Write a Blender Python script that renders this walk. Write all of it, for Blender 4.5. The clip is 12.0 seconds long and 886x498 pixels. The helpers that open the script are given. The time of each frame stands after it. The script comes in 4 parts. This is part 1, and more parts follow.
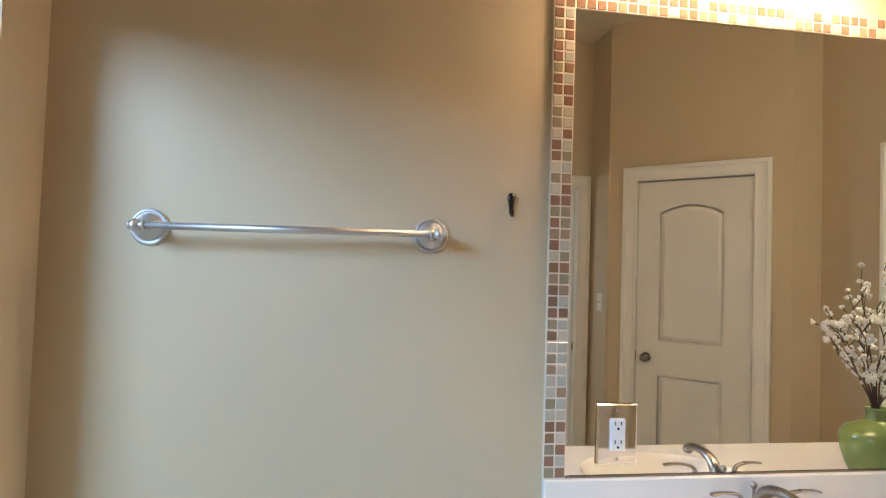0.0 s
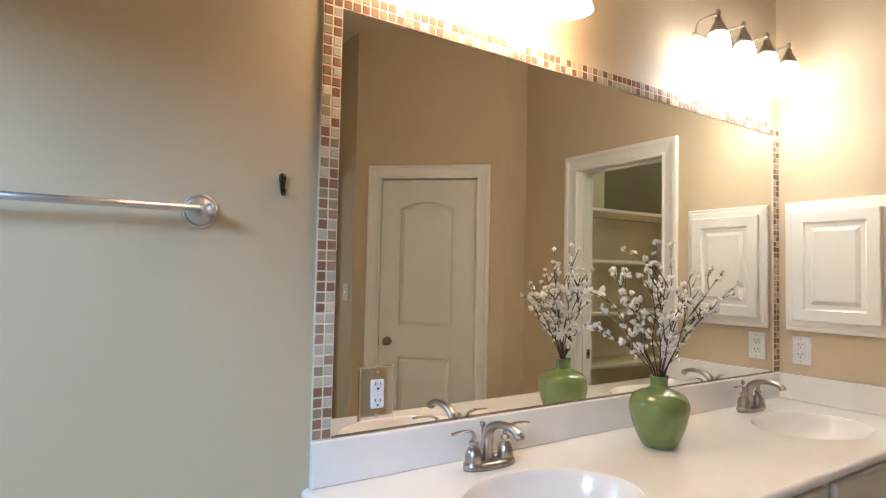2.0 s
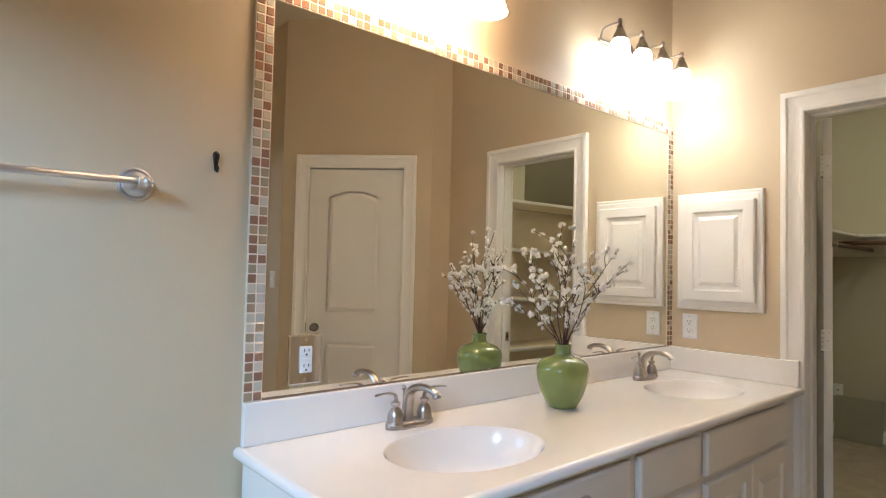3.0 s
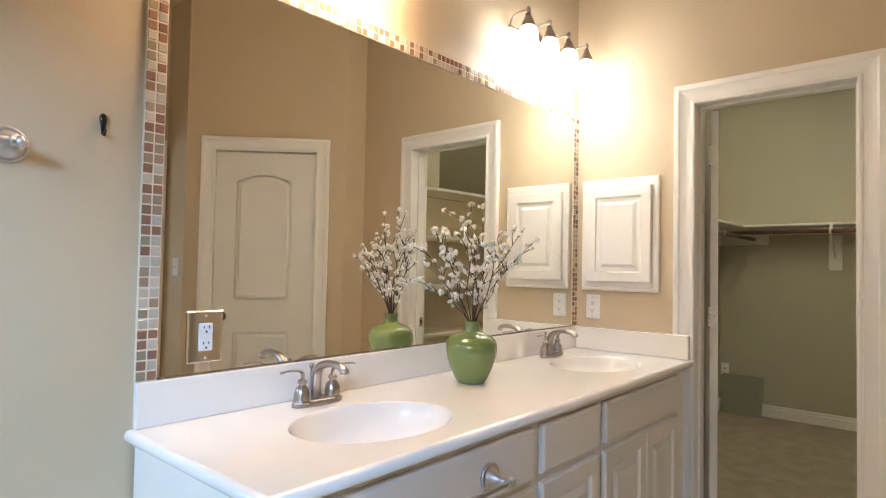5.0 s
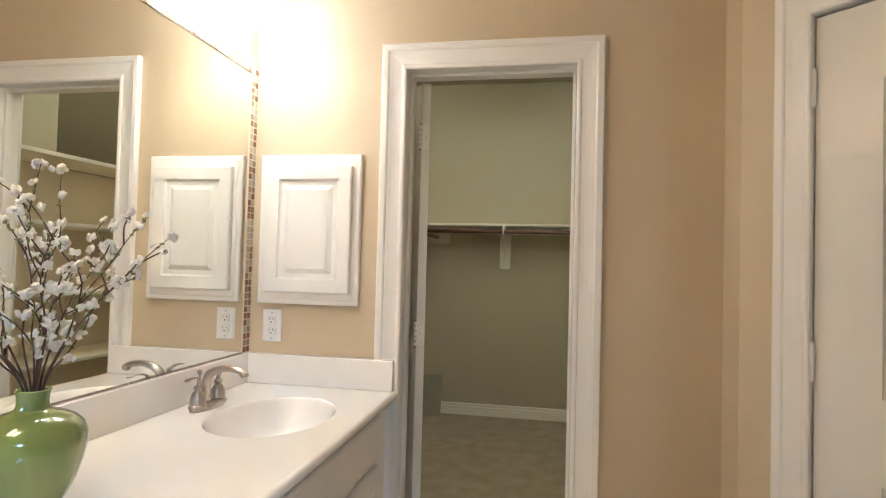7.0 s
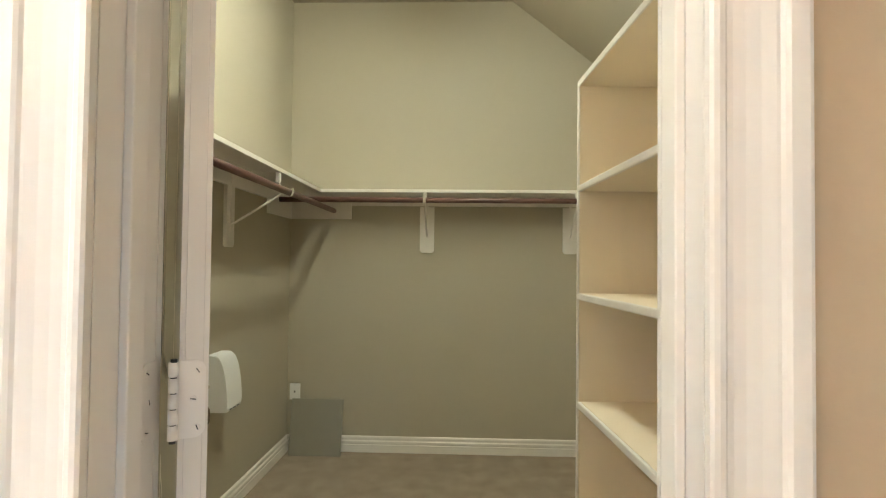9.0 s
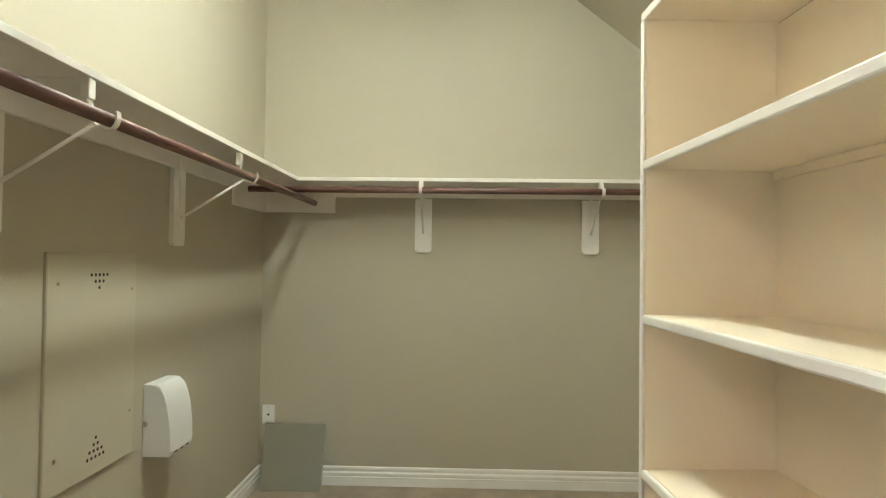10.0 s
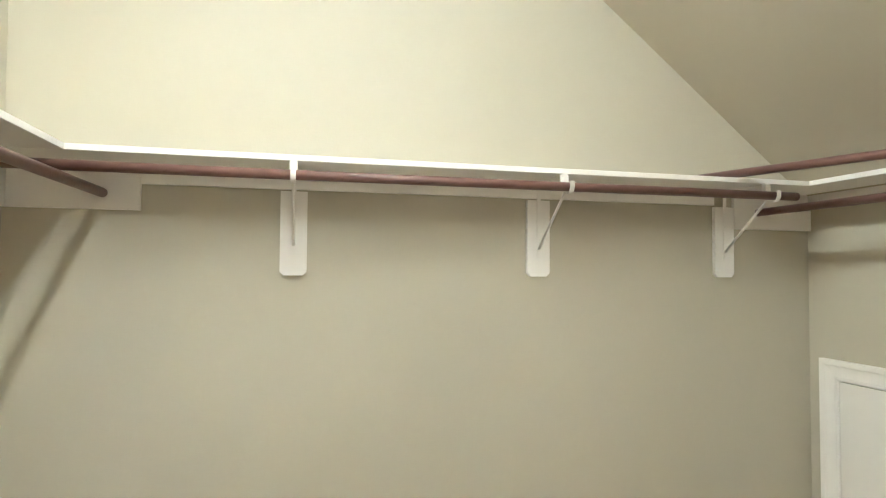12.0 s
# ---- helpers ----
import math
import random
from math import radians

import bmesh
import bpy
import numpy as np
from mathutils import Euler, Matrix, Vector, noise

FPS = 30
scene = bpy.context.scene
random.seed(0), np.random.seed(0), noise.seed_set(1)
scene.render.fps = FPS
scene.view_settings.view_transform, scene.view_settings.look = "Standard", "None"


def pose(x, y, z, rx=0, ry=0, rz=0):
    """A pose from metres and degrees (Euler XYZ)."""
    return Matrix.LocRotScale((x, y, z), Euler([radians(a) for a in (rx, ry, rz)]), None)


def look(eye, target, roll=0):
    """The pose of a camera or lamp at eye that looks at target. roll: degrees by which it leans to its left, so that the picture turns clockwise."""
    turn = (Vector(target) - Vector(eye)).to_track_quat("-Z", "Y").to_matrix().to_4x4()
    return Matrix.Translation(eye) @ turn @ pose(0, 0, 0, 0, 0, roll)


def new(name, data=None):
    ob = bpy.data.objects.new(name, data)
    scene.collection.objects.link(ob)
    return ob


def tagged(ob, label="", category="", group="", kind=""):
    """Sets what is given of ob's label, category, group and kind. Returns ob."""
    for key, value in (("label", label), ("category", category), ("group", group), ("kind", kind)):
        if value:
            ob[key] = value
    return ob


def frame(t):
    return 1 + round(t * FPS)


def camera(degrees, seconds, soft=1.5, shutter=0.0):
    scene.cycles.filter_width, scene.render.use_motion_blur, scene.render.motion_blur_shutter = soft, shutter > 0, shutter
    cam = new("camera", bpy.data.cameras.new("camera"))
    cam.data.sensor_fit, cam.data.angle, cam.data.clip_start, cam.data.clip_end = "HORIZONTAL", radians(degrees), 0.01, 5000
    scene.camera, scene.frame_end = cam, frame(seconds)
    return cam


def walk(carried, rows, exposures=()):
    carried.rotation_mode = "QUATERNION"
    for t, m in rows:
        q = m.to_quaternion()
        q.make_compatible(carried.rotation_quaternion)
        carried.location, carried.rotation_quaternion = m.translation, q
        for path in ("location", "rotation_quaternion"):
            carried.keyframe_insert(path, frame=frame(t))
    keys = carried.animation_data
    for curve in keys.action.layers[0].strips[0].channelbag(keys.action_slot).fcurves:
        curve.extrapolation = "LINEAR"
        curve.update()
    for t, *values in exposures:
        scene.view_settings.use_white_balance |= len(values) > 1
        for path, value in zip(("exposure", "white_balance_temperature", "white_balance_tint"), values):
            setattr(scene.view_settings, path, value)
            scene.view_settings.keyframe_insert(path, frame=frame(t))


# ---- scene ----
# camera and walk
cam = camera(74.7, 12.0, soft=1.2)
PATH = [
    (0, (-0.479, -1.191, 1.463), (-0.184, 0.786, 1.53), 1.8),
    (0.5, (-0.461, -1.197, 1.477), (0.056, 0.734, 1.548), 1.8),
    (1, (-0.447, -1.187, 1.468), (0.291, 0.67, 1.546), 1.5),
    (1.5, (-0.484, -1.185, 1.44), (0.448, 0.583, 1.519), 1.5),
    (2, (-0.575, -1.264, 1.411), (0.54, 0.394, 1.498), 1.2),
    (2.5, (-0.621, -1.331, 1.388), (0.627, 0.23, 1.469), 1.2),
    (3, (-0.642, -1.381, 1.357), (0.668, 0.128, 1.434), 1.3),
    (4.8, (-0.634, -1.413, 1.305), (0.836, -0.058, 1.368), 1.2),
    (5, (-0.622, -1.397, 1.304), (0.888, -0.087, 1.368), 1.1),
    (5.5, (-0.526, -1.37, 1.31), (1.12, -0.236, 1.374), 1.1),
    (6, (-0.351, -1.313, 1.318), (1.452, -0.448, 1.376), 1.2),
    (6.5, (-0.173, -1.197, 1.316), (1.738, -0.612, 1.378), 1.2),
    (7, (0.045, -1.072, 1.359), (2.011, -0.712, 1.417), 1.5),
    (7.5, (0.423, -1.015, 1.349), (2.409, -0.787, 1.403), 1.6),
    (9.3, (1.626, -0.924, 1.263), (3.624, -0.858, 1.316), 0.5),
    (9.5, (1.736, -0.920, 1.262), (3.735, -0.857, 1.316), 0.5),
    (10, (2.018, -0.879, 1.296), (4.017, -0.827, 1.337), 0.7),
    (10.5, (2.314, -0.857, 1.341), (4.313, -0.835, 1.374), 0.7),
    (11, (2.619, -0.818, 1.396), (4.619, -0.826, 1.426), 0.8),
    (11.5, (2.901, -0.741, 1.403), (4.893, -0.914, 1.447), 0.6),
    (12, (3.172, -0.712, 1.367), (5.115, -1.180, 1.439), 0.4),
]
EXPOSURES = [(0, 0.13, 7550, 13), (0.6, 0.38, 7600, 14), (1.2, 0.42, 7600, 14), (2, 0.09, 7300, 15), (3, 0.10, 7250, 15), (5, 0.34, 7300, 15), (6.5, 0.38, 7050, 14), (7.5, 0.38, 6850, 13), (9.3, 1.19, 6600, 12), (9.5, 1.20, 6300, 12), (10, 1.48, 6150, 12), (10.5, 1.66, 5950, 13), (11.5, 2.06, 5750, 16), (12, 2.28, 5650, 18)]
walk(cam, [(t, look(eye, target, roll)) for t, eye, target, roll in PATH], EXPOSURES)

# world and large lights
world = bpy.data.worlds.new("world")
scene.world = world
world.use_nodes = True
wn, wl = world.node_tree.nodes, world.node_tree.links
sky = wn.new("ShaderNodeTexSky")
sky.sky_type, sky.sun_disc, sky.sun_elevation, sky.sun_rotation = "NISHITA", False, radians(35), radians(80)
wl.new(sky.outputs[0], wn["Background"].inputs[0])
wn["Background"].inputs[1].default_value = 0.08


def area_lamp(name, m, sx, sy, watts, colour):
    data = bpy.data.lights.new(name, "AREA")
    data.shape, data.size, data.size_y, data.energy, data.color = "RECTANGLE", sx, sy, watts, colour
    ob = new(name, data)
    ob.matrix_world = m
    return ob


WINDOW_Y, WINDOW_Z, WINDOW_W, WINDOW_H = -2.02, 2.52, 1.35, 0.95
area_lamp("daylight_in_window", look((-2.72, WINDOW_Y, WINDOW_Z), (-0.4, -0.2, 1.2)), WINDOW_W - 0.1, WINDOW_H - 0.1, 138, (0.315, 0.61, 1.08))
area_lamp("daylight_in_far_window", look((-0.62, -3.9, 1.3), (1, -3.9, 1.3)), 0.9, 0.9, 14, (0.60, 0.78, 1.0))
SHADE_GLOW, BULB_GLOW, CLOSET_GLOW = 15.5, 62.0, 28.5


# materials
def mat(name, colour, rough=0.5, metal=0.0, vary=0.06, scale=3.0, bump=0.0, bump_scale=200.0, coat=0.0, spec=0.5, speckle=0.0):
    m = bpy.data.materials.new(name)
    m.use_nodes = True
    n, l = m.node_tree.nodes, m.node_tree.links
    b = n["Principled BSDF"]
    b.inputs["Roughness"].default_value, b.inputs["Metallic"].default_value = rough, metal
    b.inputs["Coat Weight"].default_value, b.inputs["Specular IOR Level"].default_value = coat, spec
    tc = n.new("ShaderNodeTexCoord")
    noise_1 = n.new("ShaderNodeTexNoise")
    noise_1.inputs["Scale"].default_value, noise_1.inputs["Detail"].default_value = scale, 5
    l.new(tc.outputs["Object"], noise_1.inputs["Vector"])
    mix = n.new("ShaderNodeMix")
    mix.data_type = "RGBA"
    mix.inputs[6].default_value = (*[c * (1 - vary) for c in colour], 1)
    mix.inputs[7].default_value = (*[min(1, c * (1 + vary)) for c in colour], 1)
    l.new(noise_1.outputs["Fac"], mix.inputs[0])
    out = mix.outputs[2]
    if speckle:
        noise_2 = n.new("ShaderNodeTexNoise")
        noise_2.inputs["Scale"].default_value, noise_2.inputs["Detail"].default_value = bump_scale, 3
        l.new(tc.outputs["Object"], noise_2.inputs["Vector"])
        mix_2 = n.new("ShaderNodeMix")
        mix_2.data_type, mix_2.blend_type = "RGBA", "MULTIPLY"
        mix_2.inputs[0].default_value = speckle
        l.new(out, mix_2.inputs[6])
        ramp = n.new("ShaderNodeValToRGB")
        ramp.color_ramp.elements[0].position, ramp.color_ramp.elements[1].position = 0.35, 0.65
        l.new(noise_2.outputs["Fac"], ramp.inputs[0])
        l.new(ramp.outputs[0], mix_2.inputs[7])
        out = mix_2.outputs[2]
    l.new(out, b.inputs["Base Color"])
    rmap = n.new("ShaderNodeMapRange")
    rmap.inputs[3].default_value, rmap.inputs[4].default_value = max(0.02, rough * 0.85), min(1, rough * 1.15)
    l.new(noise_1.outputs["Fac"], rmap.inputs[0])
    l.new(rmap.outputs[0], b.inputs["Roughness"])
    if bump:
        noise_3 = n.new("ShaderNodeTexNoise")
        noise_3.inputs["Scale"].default_value, noise_3.inputs["Detail"].default_value = bump_scale, 2.5
        l.new(tc.outputs["Object"], noise_3.inputs["Vector"])
        bn = n.new("ShaderNodeBump")
        bn.inputs["Strength"].default_value, bn.inputs["Distance"].default_value = bump, 0.002
        l.new(noise_3.outputs["Fac"], bn.inputs["Height"])
        l.new(bn.outputs[0], b.inputs["Normal"])
    return m


def glow(name, colour, strength):
    m = bpy.data.materials.new(name)
    m.use_nodes = True
    b = m.node_tree.nodes["Principled BSDF"]
    b.inputs["Base Color"].default_value = (0.9, 0.88, 0.82, 1)
    b.inputs["Emission Color"].default_value = (*colour, 1)
    b.inputs["Emission Strength"].default_value = strength
    return m


WALL = mat("wall_paint", (0.61, 0.477, 0.322), 0.55, vary=0.03, scale=2.0, bump=0.14, bump_scale=150)
WALL_C = mat("closet_wall_paint", (0.495, 0.443, 0.335), 0.6, vary=0.03, scale=2.0, bump=0.14, bump_scale=150)
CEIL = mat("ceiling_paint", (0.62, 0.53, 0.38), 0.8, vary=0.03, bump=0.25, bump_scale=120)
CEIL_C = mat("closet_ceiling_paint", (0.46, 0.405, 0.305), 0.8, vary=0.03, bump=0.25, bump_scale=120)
WHITE = mat("white_gloss_paint", (0.86, 0.815, 0.755), 0.30, vary=0.02, bump=0.03, bump_scale=45)
WHITE_D = mat("white_door_paint", (0.82, 0.77, 0.70), 0.26, vary=0.02, bump=0.08, bump_scale=90)
CREAM = mat("cream_shelf_paint", (0.89, 0.775, 0.605), 0.45, vary=0.03, bump=0.08, bump_scale=70)
CREAM_P = mat("cream_panel_paint", (0.53, 0.475, 0.36), 0.35, vary=0.02)
MARBLE = mat("cultured_marble", (0.87, 0.825, 0.77), 0.14, vary=0.03, scale=6, coat=0.4)
NICKEL = mat("brushed_nickel", (0.46, 0.405, 0.362), 0.29, 1.0, vary=0.06, scale=40, bump=0.04, bump_scale=300)
KNOB = mat("aged_nickel_knob", (0.30, 0.262, 0.23), 0.26, 1.0, vary=0.06, scale=40)
SATIN = mat("satin_nickel", (0.60, 0.585, 0.59), 0.46, 1.0, vary=0.05, scale=40)
BRONZE = mat("aged_brass", (0.45, 0.33, 0.22), 0.3, 1.0, vary=0.1, scale=30)
CHROME = mat("chrome", (0.86, 0.84, 0.82), 0.05, 1.0, vary=0.02)
BLACK = mat("black_plastic", (0.01, 0.009, 0.008), 0.15, vary=0.1, coat=0.5)
DARK = mat("dark_slot", (0.02, 0.018, 0.015), 0.6)
PLASTIC = mat("white_plastic", (0.83, 0.82, 0.80), 0.35, vary=0.01)
GREEN = mat("green_glaze", (0.195, 0.258, 0.075), 0.09, vary=0.14, scale=9, coat=0.5)
BARK = mat("brown_twig", (0.085, 0.045, 0.028), 0.7, vary=0.3, scale=60, bump=0.3)
PETAL = mat("white_petal", (0.90, 0.88, 0.84), 0.6, vary=0.04, scale=80)
petal_n, petal_l = PETAL.node_tree.nodes, PETAL.node_tree.links
petal_through, petal_mix = petal_n.new("ShaderNodeBsdfTranslucent"), petal_n.new("ShaderNodeMixShader")
petal_through.inputs["Color"].default_value, petal_mix.inputs[0].default_value = (0.90, 0.87, 0.82, 1), 0.3
petal_l.new(petal_n["Principled BSDF"].outputs[0], petal_mix.inputs[1])
petal_l.new(petal_through.outputs[0], petal_mix.inputs[2])
petal_l.new(petal_mix.outputs[0], petal_n["Material Output"].inputs["Surface"])
LEAF = mat("dull_green_bud", (0.16, 0.18, 0.06), 0.6, vary=0.15, scale=60)
ROD = mat("brown_wood_rod", (0.155, 0.075, 0.06), 0.38, vary=0.22, scale=14, bump=0.05)
CARPET = mat("beige_carpet", (0.45, 0.36, 0.268), 0.95, vary=0.34, scale=8.0, bump=0.9, bump_scale=420, spec=0.1, speckle=0.35)
TILE_F = mat("beige_floor_tile", (0.72, 0.64, 0.53), 0.35, vary=0.1, scale=5)
GROUT = mat("light_grout", (0.72, 0.60, 0.48), 0.8, vary=0.06, scale=40)
GREY = mat("grey_panel", (0.295, 0.275, 0.218), 0.5, vary=0.05, scale=8)
GREY_E = mat("grey_panel_edge", (0.36, 0.34, 0.27), 0.5)
WARM_LIGHT, COOL_LIGHT = (1.22, 0.98, 0.75), (0.88, 1.0, 1.11)
GLOW_WARM, BULB_WARM = glow("lit_frosted_glass_warm", WARM_LIGHT, SHADE_GLOW), glow("lit_bulb_warm", WARM_LIGHT, BULB_GLOW)
GLOW_COOL, BULB_COOL = glow("lit_frosted_glass_cool", COOL_LIGHT, SHADE_GLOW), glow("lit_bulb_cool", COOL_LIGHT, BULB_GLOW)
GLOW_C = glow("lit_diffuser", (0.92, 1.0, 0.855), CLOSET_GLOW)


def mirror_material():
    m = bpy.data.materials.new("mirror")
    m.use_nodes = True
    b = m.node_tree.nodes["Principled BSDF"]
    b.inputs["Base Color"].default_value = (0.86, 0.86, 0.82, 1)
    b.inputs["Metallic"].default_value, b.inputs["Roughness"].default_value = 1.0, 0.0
    return m


def mosaic_material():
    m = mat("mosaic_glass", (0.5, 0.4, 0.3), 0.14, coat=0.3)
    n, l = m.node_tree.nodes, m.node_tree.links
    info = n.new("ShaderNodeObjectInfo")
    ramp = n.new("ShaderNodeValToRGB")
    ramp.color_ramp.interpolation = "CONSTANT"
    stops = ((0.0, (0.26, 0.138, 0.09)), (0.20, (0.52, 0.445, 0.345)), (0.35, (0.35, 0.235, 0.155)), (0.49, (0.56, 0.475, 0.375)),
             (0.60, (0.31, 0.25, 0.165)), (0.74, (0.29, 0.155, 0.10)), (0.89, (0.46, 0.42, 0.35)))
    e = ramp.color_ramp.elements
    while len(e) < len(stops):
        e.new(0.5)
    for k, (p, c) in enumerate(stops):
        e[k].position, e[k].color = p, (*c, 1)
    l.new(info.outputs["Random"], ramp.inputs[0])
    l.new(ramp.outputs[0], n["Principled BSDF"].inputs["Base Color"])
    return m


MIRROR, MOSAIC = mirror_material(), mosaic_material()


# mesh helpers
def mesh_of(name, bm, material, smooth=False):
    me = bpy.data.meshes.new(name)
    bmesh.ops.recalc_face_normals(bm, faces=bm.faces[:])
    if smooth:
        for f in bm.faces:
            f.smooth = True
    bm.to_mesh(me)
    bm.free()
    me.materials.append(material)
    return me


def thing(name, label, category, at=None, group="", kind=""):
    ob = new(name)
    ob.empty_display_size = 0.05
    ob.matrix_world = at if at is not None else Matrix()
    return tagged(ob, label, category, group, kind)


def part(name, bm, material, parent, label="", smooth=False, at=None):
    ob = new(name, mesh_of(name, bm, material, smooth))
    if parent is not None:
        ob.parent = parent
    if at is not None:
        ob.matrix_local = at
    return tagged(ob, label)


def solid(name, bm, material, label, category, kind="", smooth=False, at=None, group=""):
    ob = new(name, mesh_of(name, bm, material, smooth))
    if at is not None:
        ob.matrix_world = at
    return tagged(ob, label, category, group, kind)


def box(bm, x0, x1, y0, y1, z0, z1, bevel=0.0):
    r = bmesh.ops.create_cube(bm, size=1)
    bmesh.ops.scale(bm, vec=(abs(x1 - x0), abs(y1 - y0), abs(z1 - z0)), verts=r["verts"])
    bmesh.ops.translate(bm, vec=((x0 + x1) / 2, (y0 + y1) / 2, (z0 + z1) / 2), verts=r["verts"])
    if bevel:
        edges = list({e for v in r["verts"] for e in v.link_edges})
        bmesh.ops.bevel(bm, geom=edges, offset=bevel, segments=2, affect="EDGES", profile=0.5)
    return bm


def boxes(*rows, bevel=0.0):
    bm = bmesh.new()
    for r in rows:
        box(bm, *r, bevel=bevel)
    return bm


def lathe(profile, steps=28, bm=None, m=Matrix(), caps=True):
    bm = bm or bmesh.new()
    rings = []
    for r, z in profile:
        rings.append([bm.verts.new(m @ Vector((r * math.cos(a), r * math.sin(a), z))) for a in (2 * math.pi * k / steps for k in range(steps))])
    for a, b in zip(rings, rings[1:]):
        for k in range(steps):
            bm.faces.new((a[k], a[(k + 1) % steps], b[(k + 1) % steps], b[k]))
    if caps:
        bm.faces.new(rings[0][::-1])
        bm.faces.new(rings[-1])
    return bm


def tube(points, radii, steps=10, bm=None, caps=True):
    bm = bm or bmesh.new()
    points = [Vector(p) for p in points]
    if isinstance(radii, (int, float)):
        radii = [radii] * len(points)
    rings, side = [], None
    for k, p in enumerate(points):
        d = (points[min(k + 1, len(points) - 1)] - points[max(k - 1, 0)]).normalized()
        if side is None:
            side = d.orthogonal().normalized()
        side = (side - d * side.dot(d)).normalized()
        up = d.cross(side)
        rings.append([bm.verts.new(p + radii[k] * (side * math.cos(a) + up * math.sin(a))) for a in (2 * math.pi * j / steps for j in range(steps))])
    for a, b in zip(rings, rings[1:]):
        for k in range(steps):
            bm.faces.new((a[k], a[(k + 1) % steps], b[(k + 1) % steps], b[k]))
    if caps:
        bm.faces.new(rings[0][::-1])
        bm.faces.new(rings[-1])
    return bm


def curve_points(ctrl, n=12):
    pts = [Vector(p) for p in ctrl]
    pts = [2 * pts[0] - pts[1]] + pts + [2 * pts[-1] - pts[-2]]
    out = []
    for i in range(1, len(pts) - 2):
        a, b, c, d = pts[i - 1:i + 3]
        for k in range(n):
            t = k / n
            out.append(0.5 * ((2 * b) + (c - a) * t + (2 * a - 5 * b + 4 * c - d) * t * t + (3 * b - a - 3 * c + d) * t ** 3))
    return out + [pts[-2]]


def stepped_panel(w, h, steps, arch=0.0, n=10):
    """A panel in local x (width) and z (height), front towards -y: rings inset by d at depth y."""
    bm = bmesh.new()

    def ring(d, y):
        pts = [(d, d), (w - d, d)]
        top = h - d
        if arch:
            for k in range(n + 1):
                u = k / n
                pts.append(((w - d) + (2 * d - w) * u, top - arch + arch * math.sin(math.pi * u) ** 0.8))
        else:
            pts += [(w - d, top), (d, top)]
        return [bm.verts.new((x, -y, z)) for x, z in pts]

    rings = [ring(d, y) for d, y in steps]
    for a, b in zip(rings, rings[1:]):
        for k in range(len(a)):
            j = (k + 1) % len(a)
            bm.faces.new((a[k], a[j], b[j], b[k]))
    bm.faces.new(rings[0][::-1])
    bm.faces.new(rings[-1])
    return bm


def sweep(profile, path, bm=None, closed_profile=True):
    """Profile of (across, out) points carried along path corners given as (origin, across, out) frames."""
    bm = bm or bmesh.new()
    rings = [[bm.verts.new(o + a * p + q * w) for p, q in profile] for o, a, w in path]
    for r, s in zip(rings, rings[1:]):
        for k in range(len(r) if closed_profile else len(r) - 1):
            j = (k + 1) % len(r)
            bm.faces.new((r[k], r[j], s[j], s[k]))
    if closed_profile:
        bm.faces.new(rings[0][::-1])
        bm.faces.new(rings[-1])
    return bm


CASING = ((0, 0), (0, 0.011), (0.003, 0.0140), (0.008, 0.0148), (0.013, 0.0140), (0.0155, 0.0118), (0.021, 0.0112), (0.032, 0.0120), (0.045, 0.0142), (0.057, 0.0175),
          (0.060, 0.0180), (0.0630, 0.0210), (0.067, 0.0232), (0.083, 0.0236), (0.0868, 0.0222), (0.088, 0.0195), (0.088, 0))


def casing(name, width, height, at, label):
    """Mitred moulding round an opening of local x 0..width, z 0..height, standing out towards -y."""
    out = Vector((0, -1, 0))
    path = [(Vector((0, 0, 0)), Vector((-1, 0, 0)), out), (Vector((0, 0, height)), Vector((-1, 0, 1)), out),
            (Vector((width, 0, height)), Vector((1, 0, 1)), out), (Vector((width, 0, 0)), Vector((1, 0, 0)), out)]
    return solid(name, sweep(CASING, path), WHITE, label, "door casing", "structure", at=at)


def jamb(name, width, height, depth, at, label):
    """Door lining with a stop, local x 0..width, z 0..height, y 0..depth."""
    t = 0.018
    bm = boxes((-t, 0, 0.002, depth - 0.002, 0, height + t), (width, width + t, 0.002, depth - 0.002, 0, height + t), (0, width, 0.002, depth - 0.002, height, height + t))
    s = 0.045
    for r in ((0, 0.011, s, s + 0.03, 0, height), (width - 0.011, width, s, s + 0.03, 0, height), (0.011, width - 0.011, s, s + 0.03, height - 0.011, height)):
        box(bm, *r, bevel=0.002)
    return solid(name, bm, WHITE, label, "door frame", "structure", at=at)


# structure
DOOR_H, CEIL_Z = 2.04, 3.06
W = 2.0
OPEN_L, OPEN_R = -0.573, -1.152


def wall(name, bm, material=None, label="smooth tan painted wall with a fine orange-peel texture", at=None):
    return solid(name, bm, material or WALL, label, "wall", "structure", at=at)


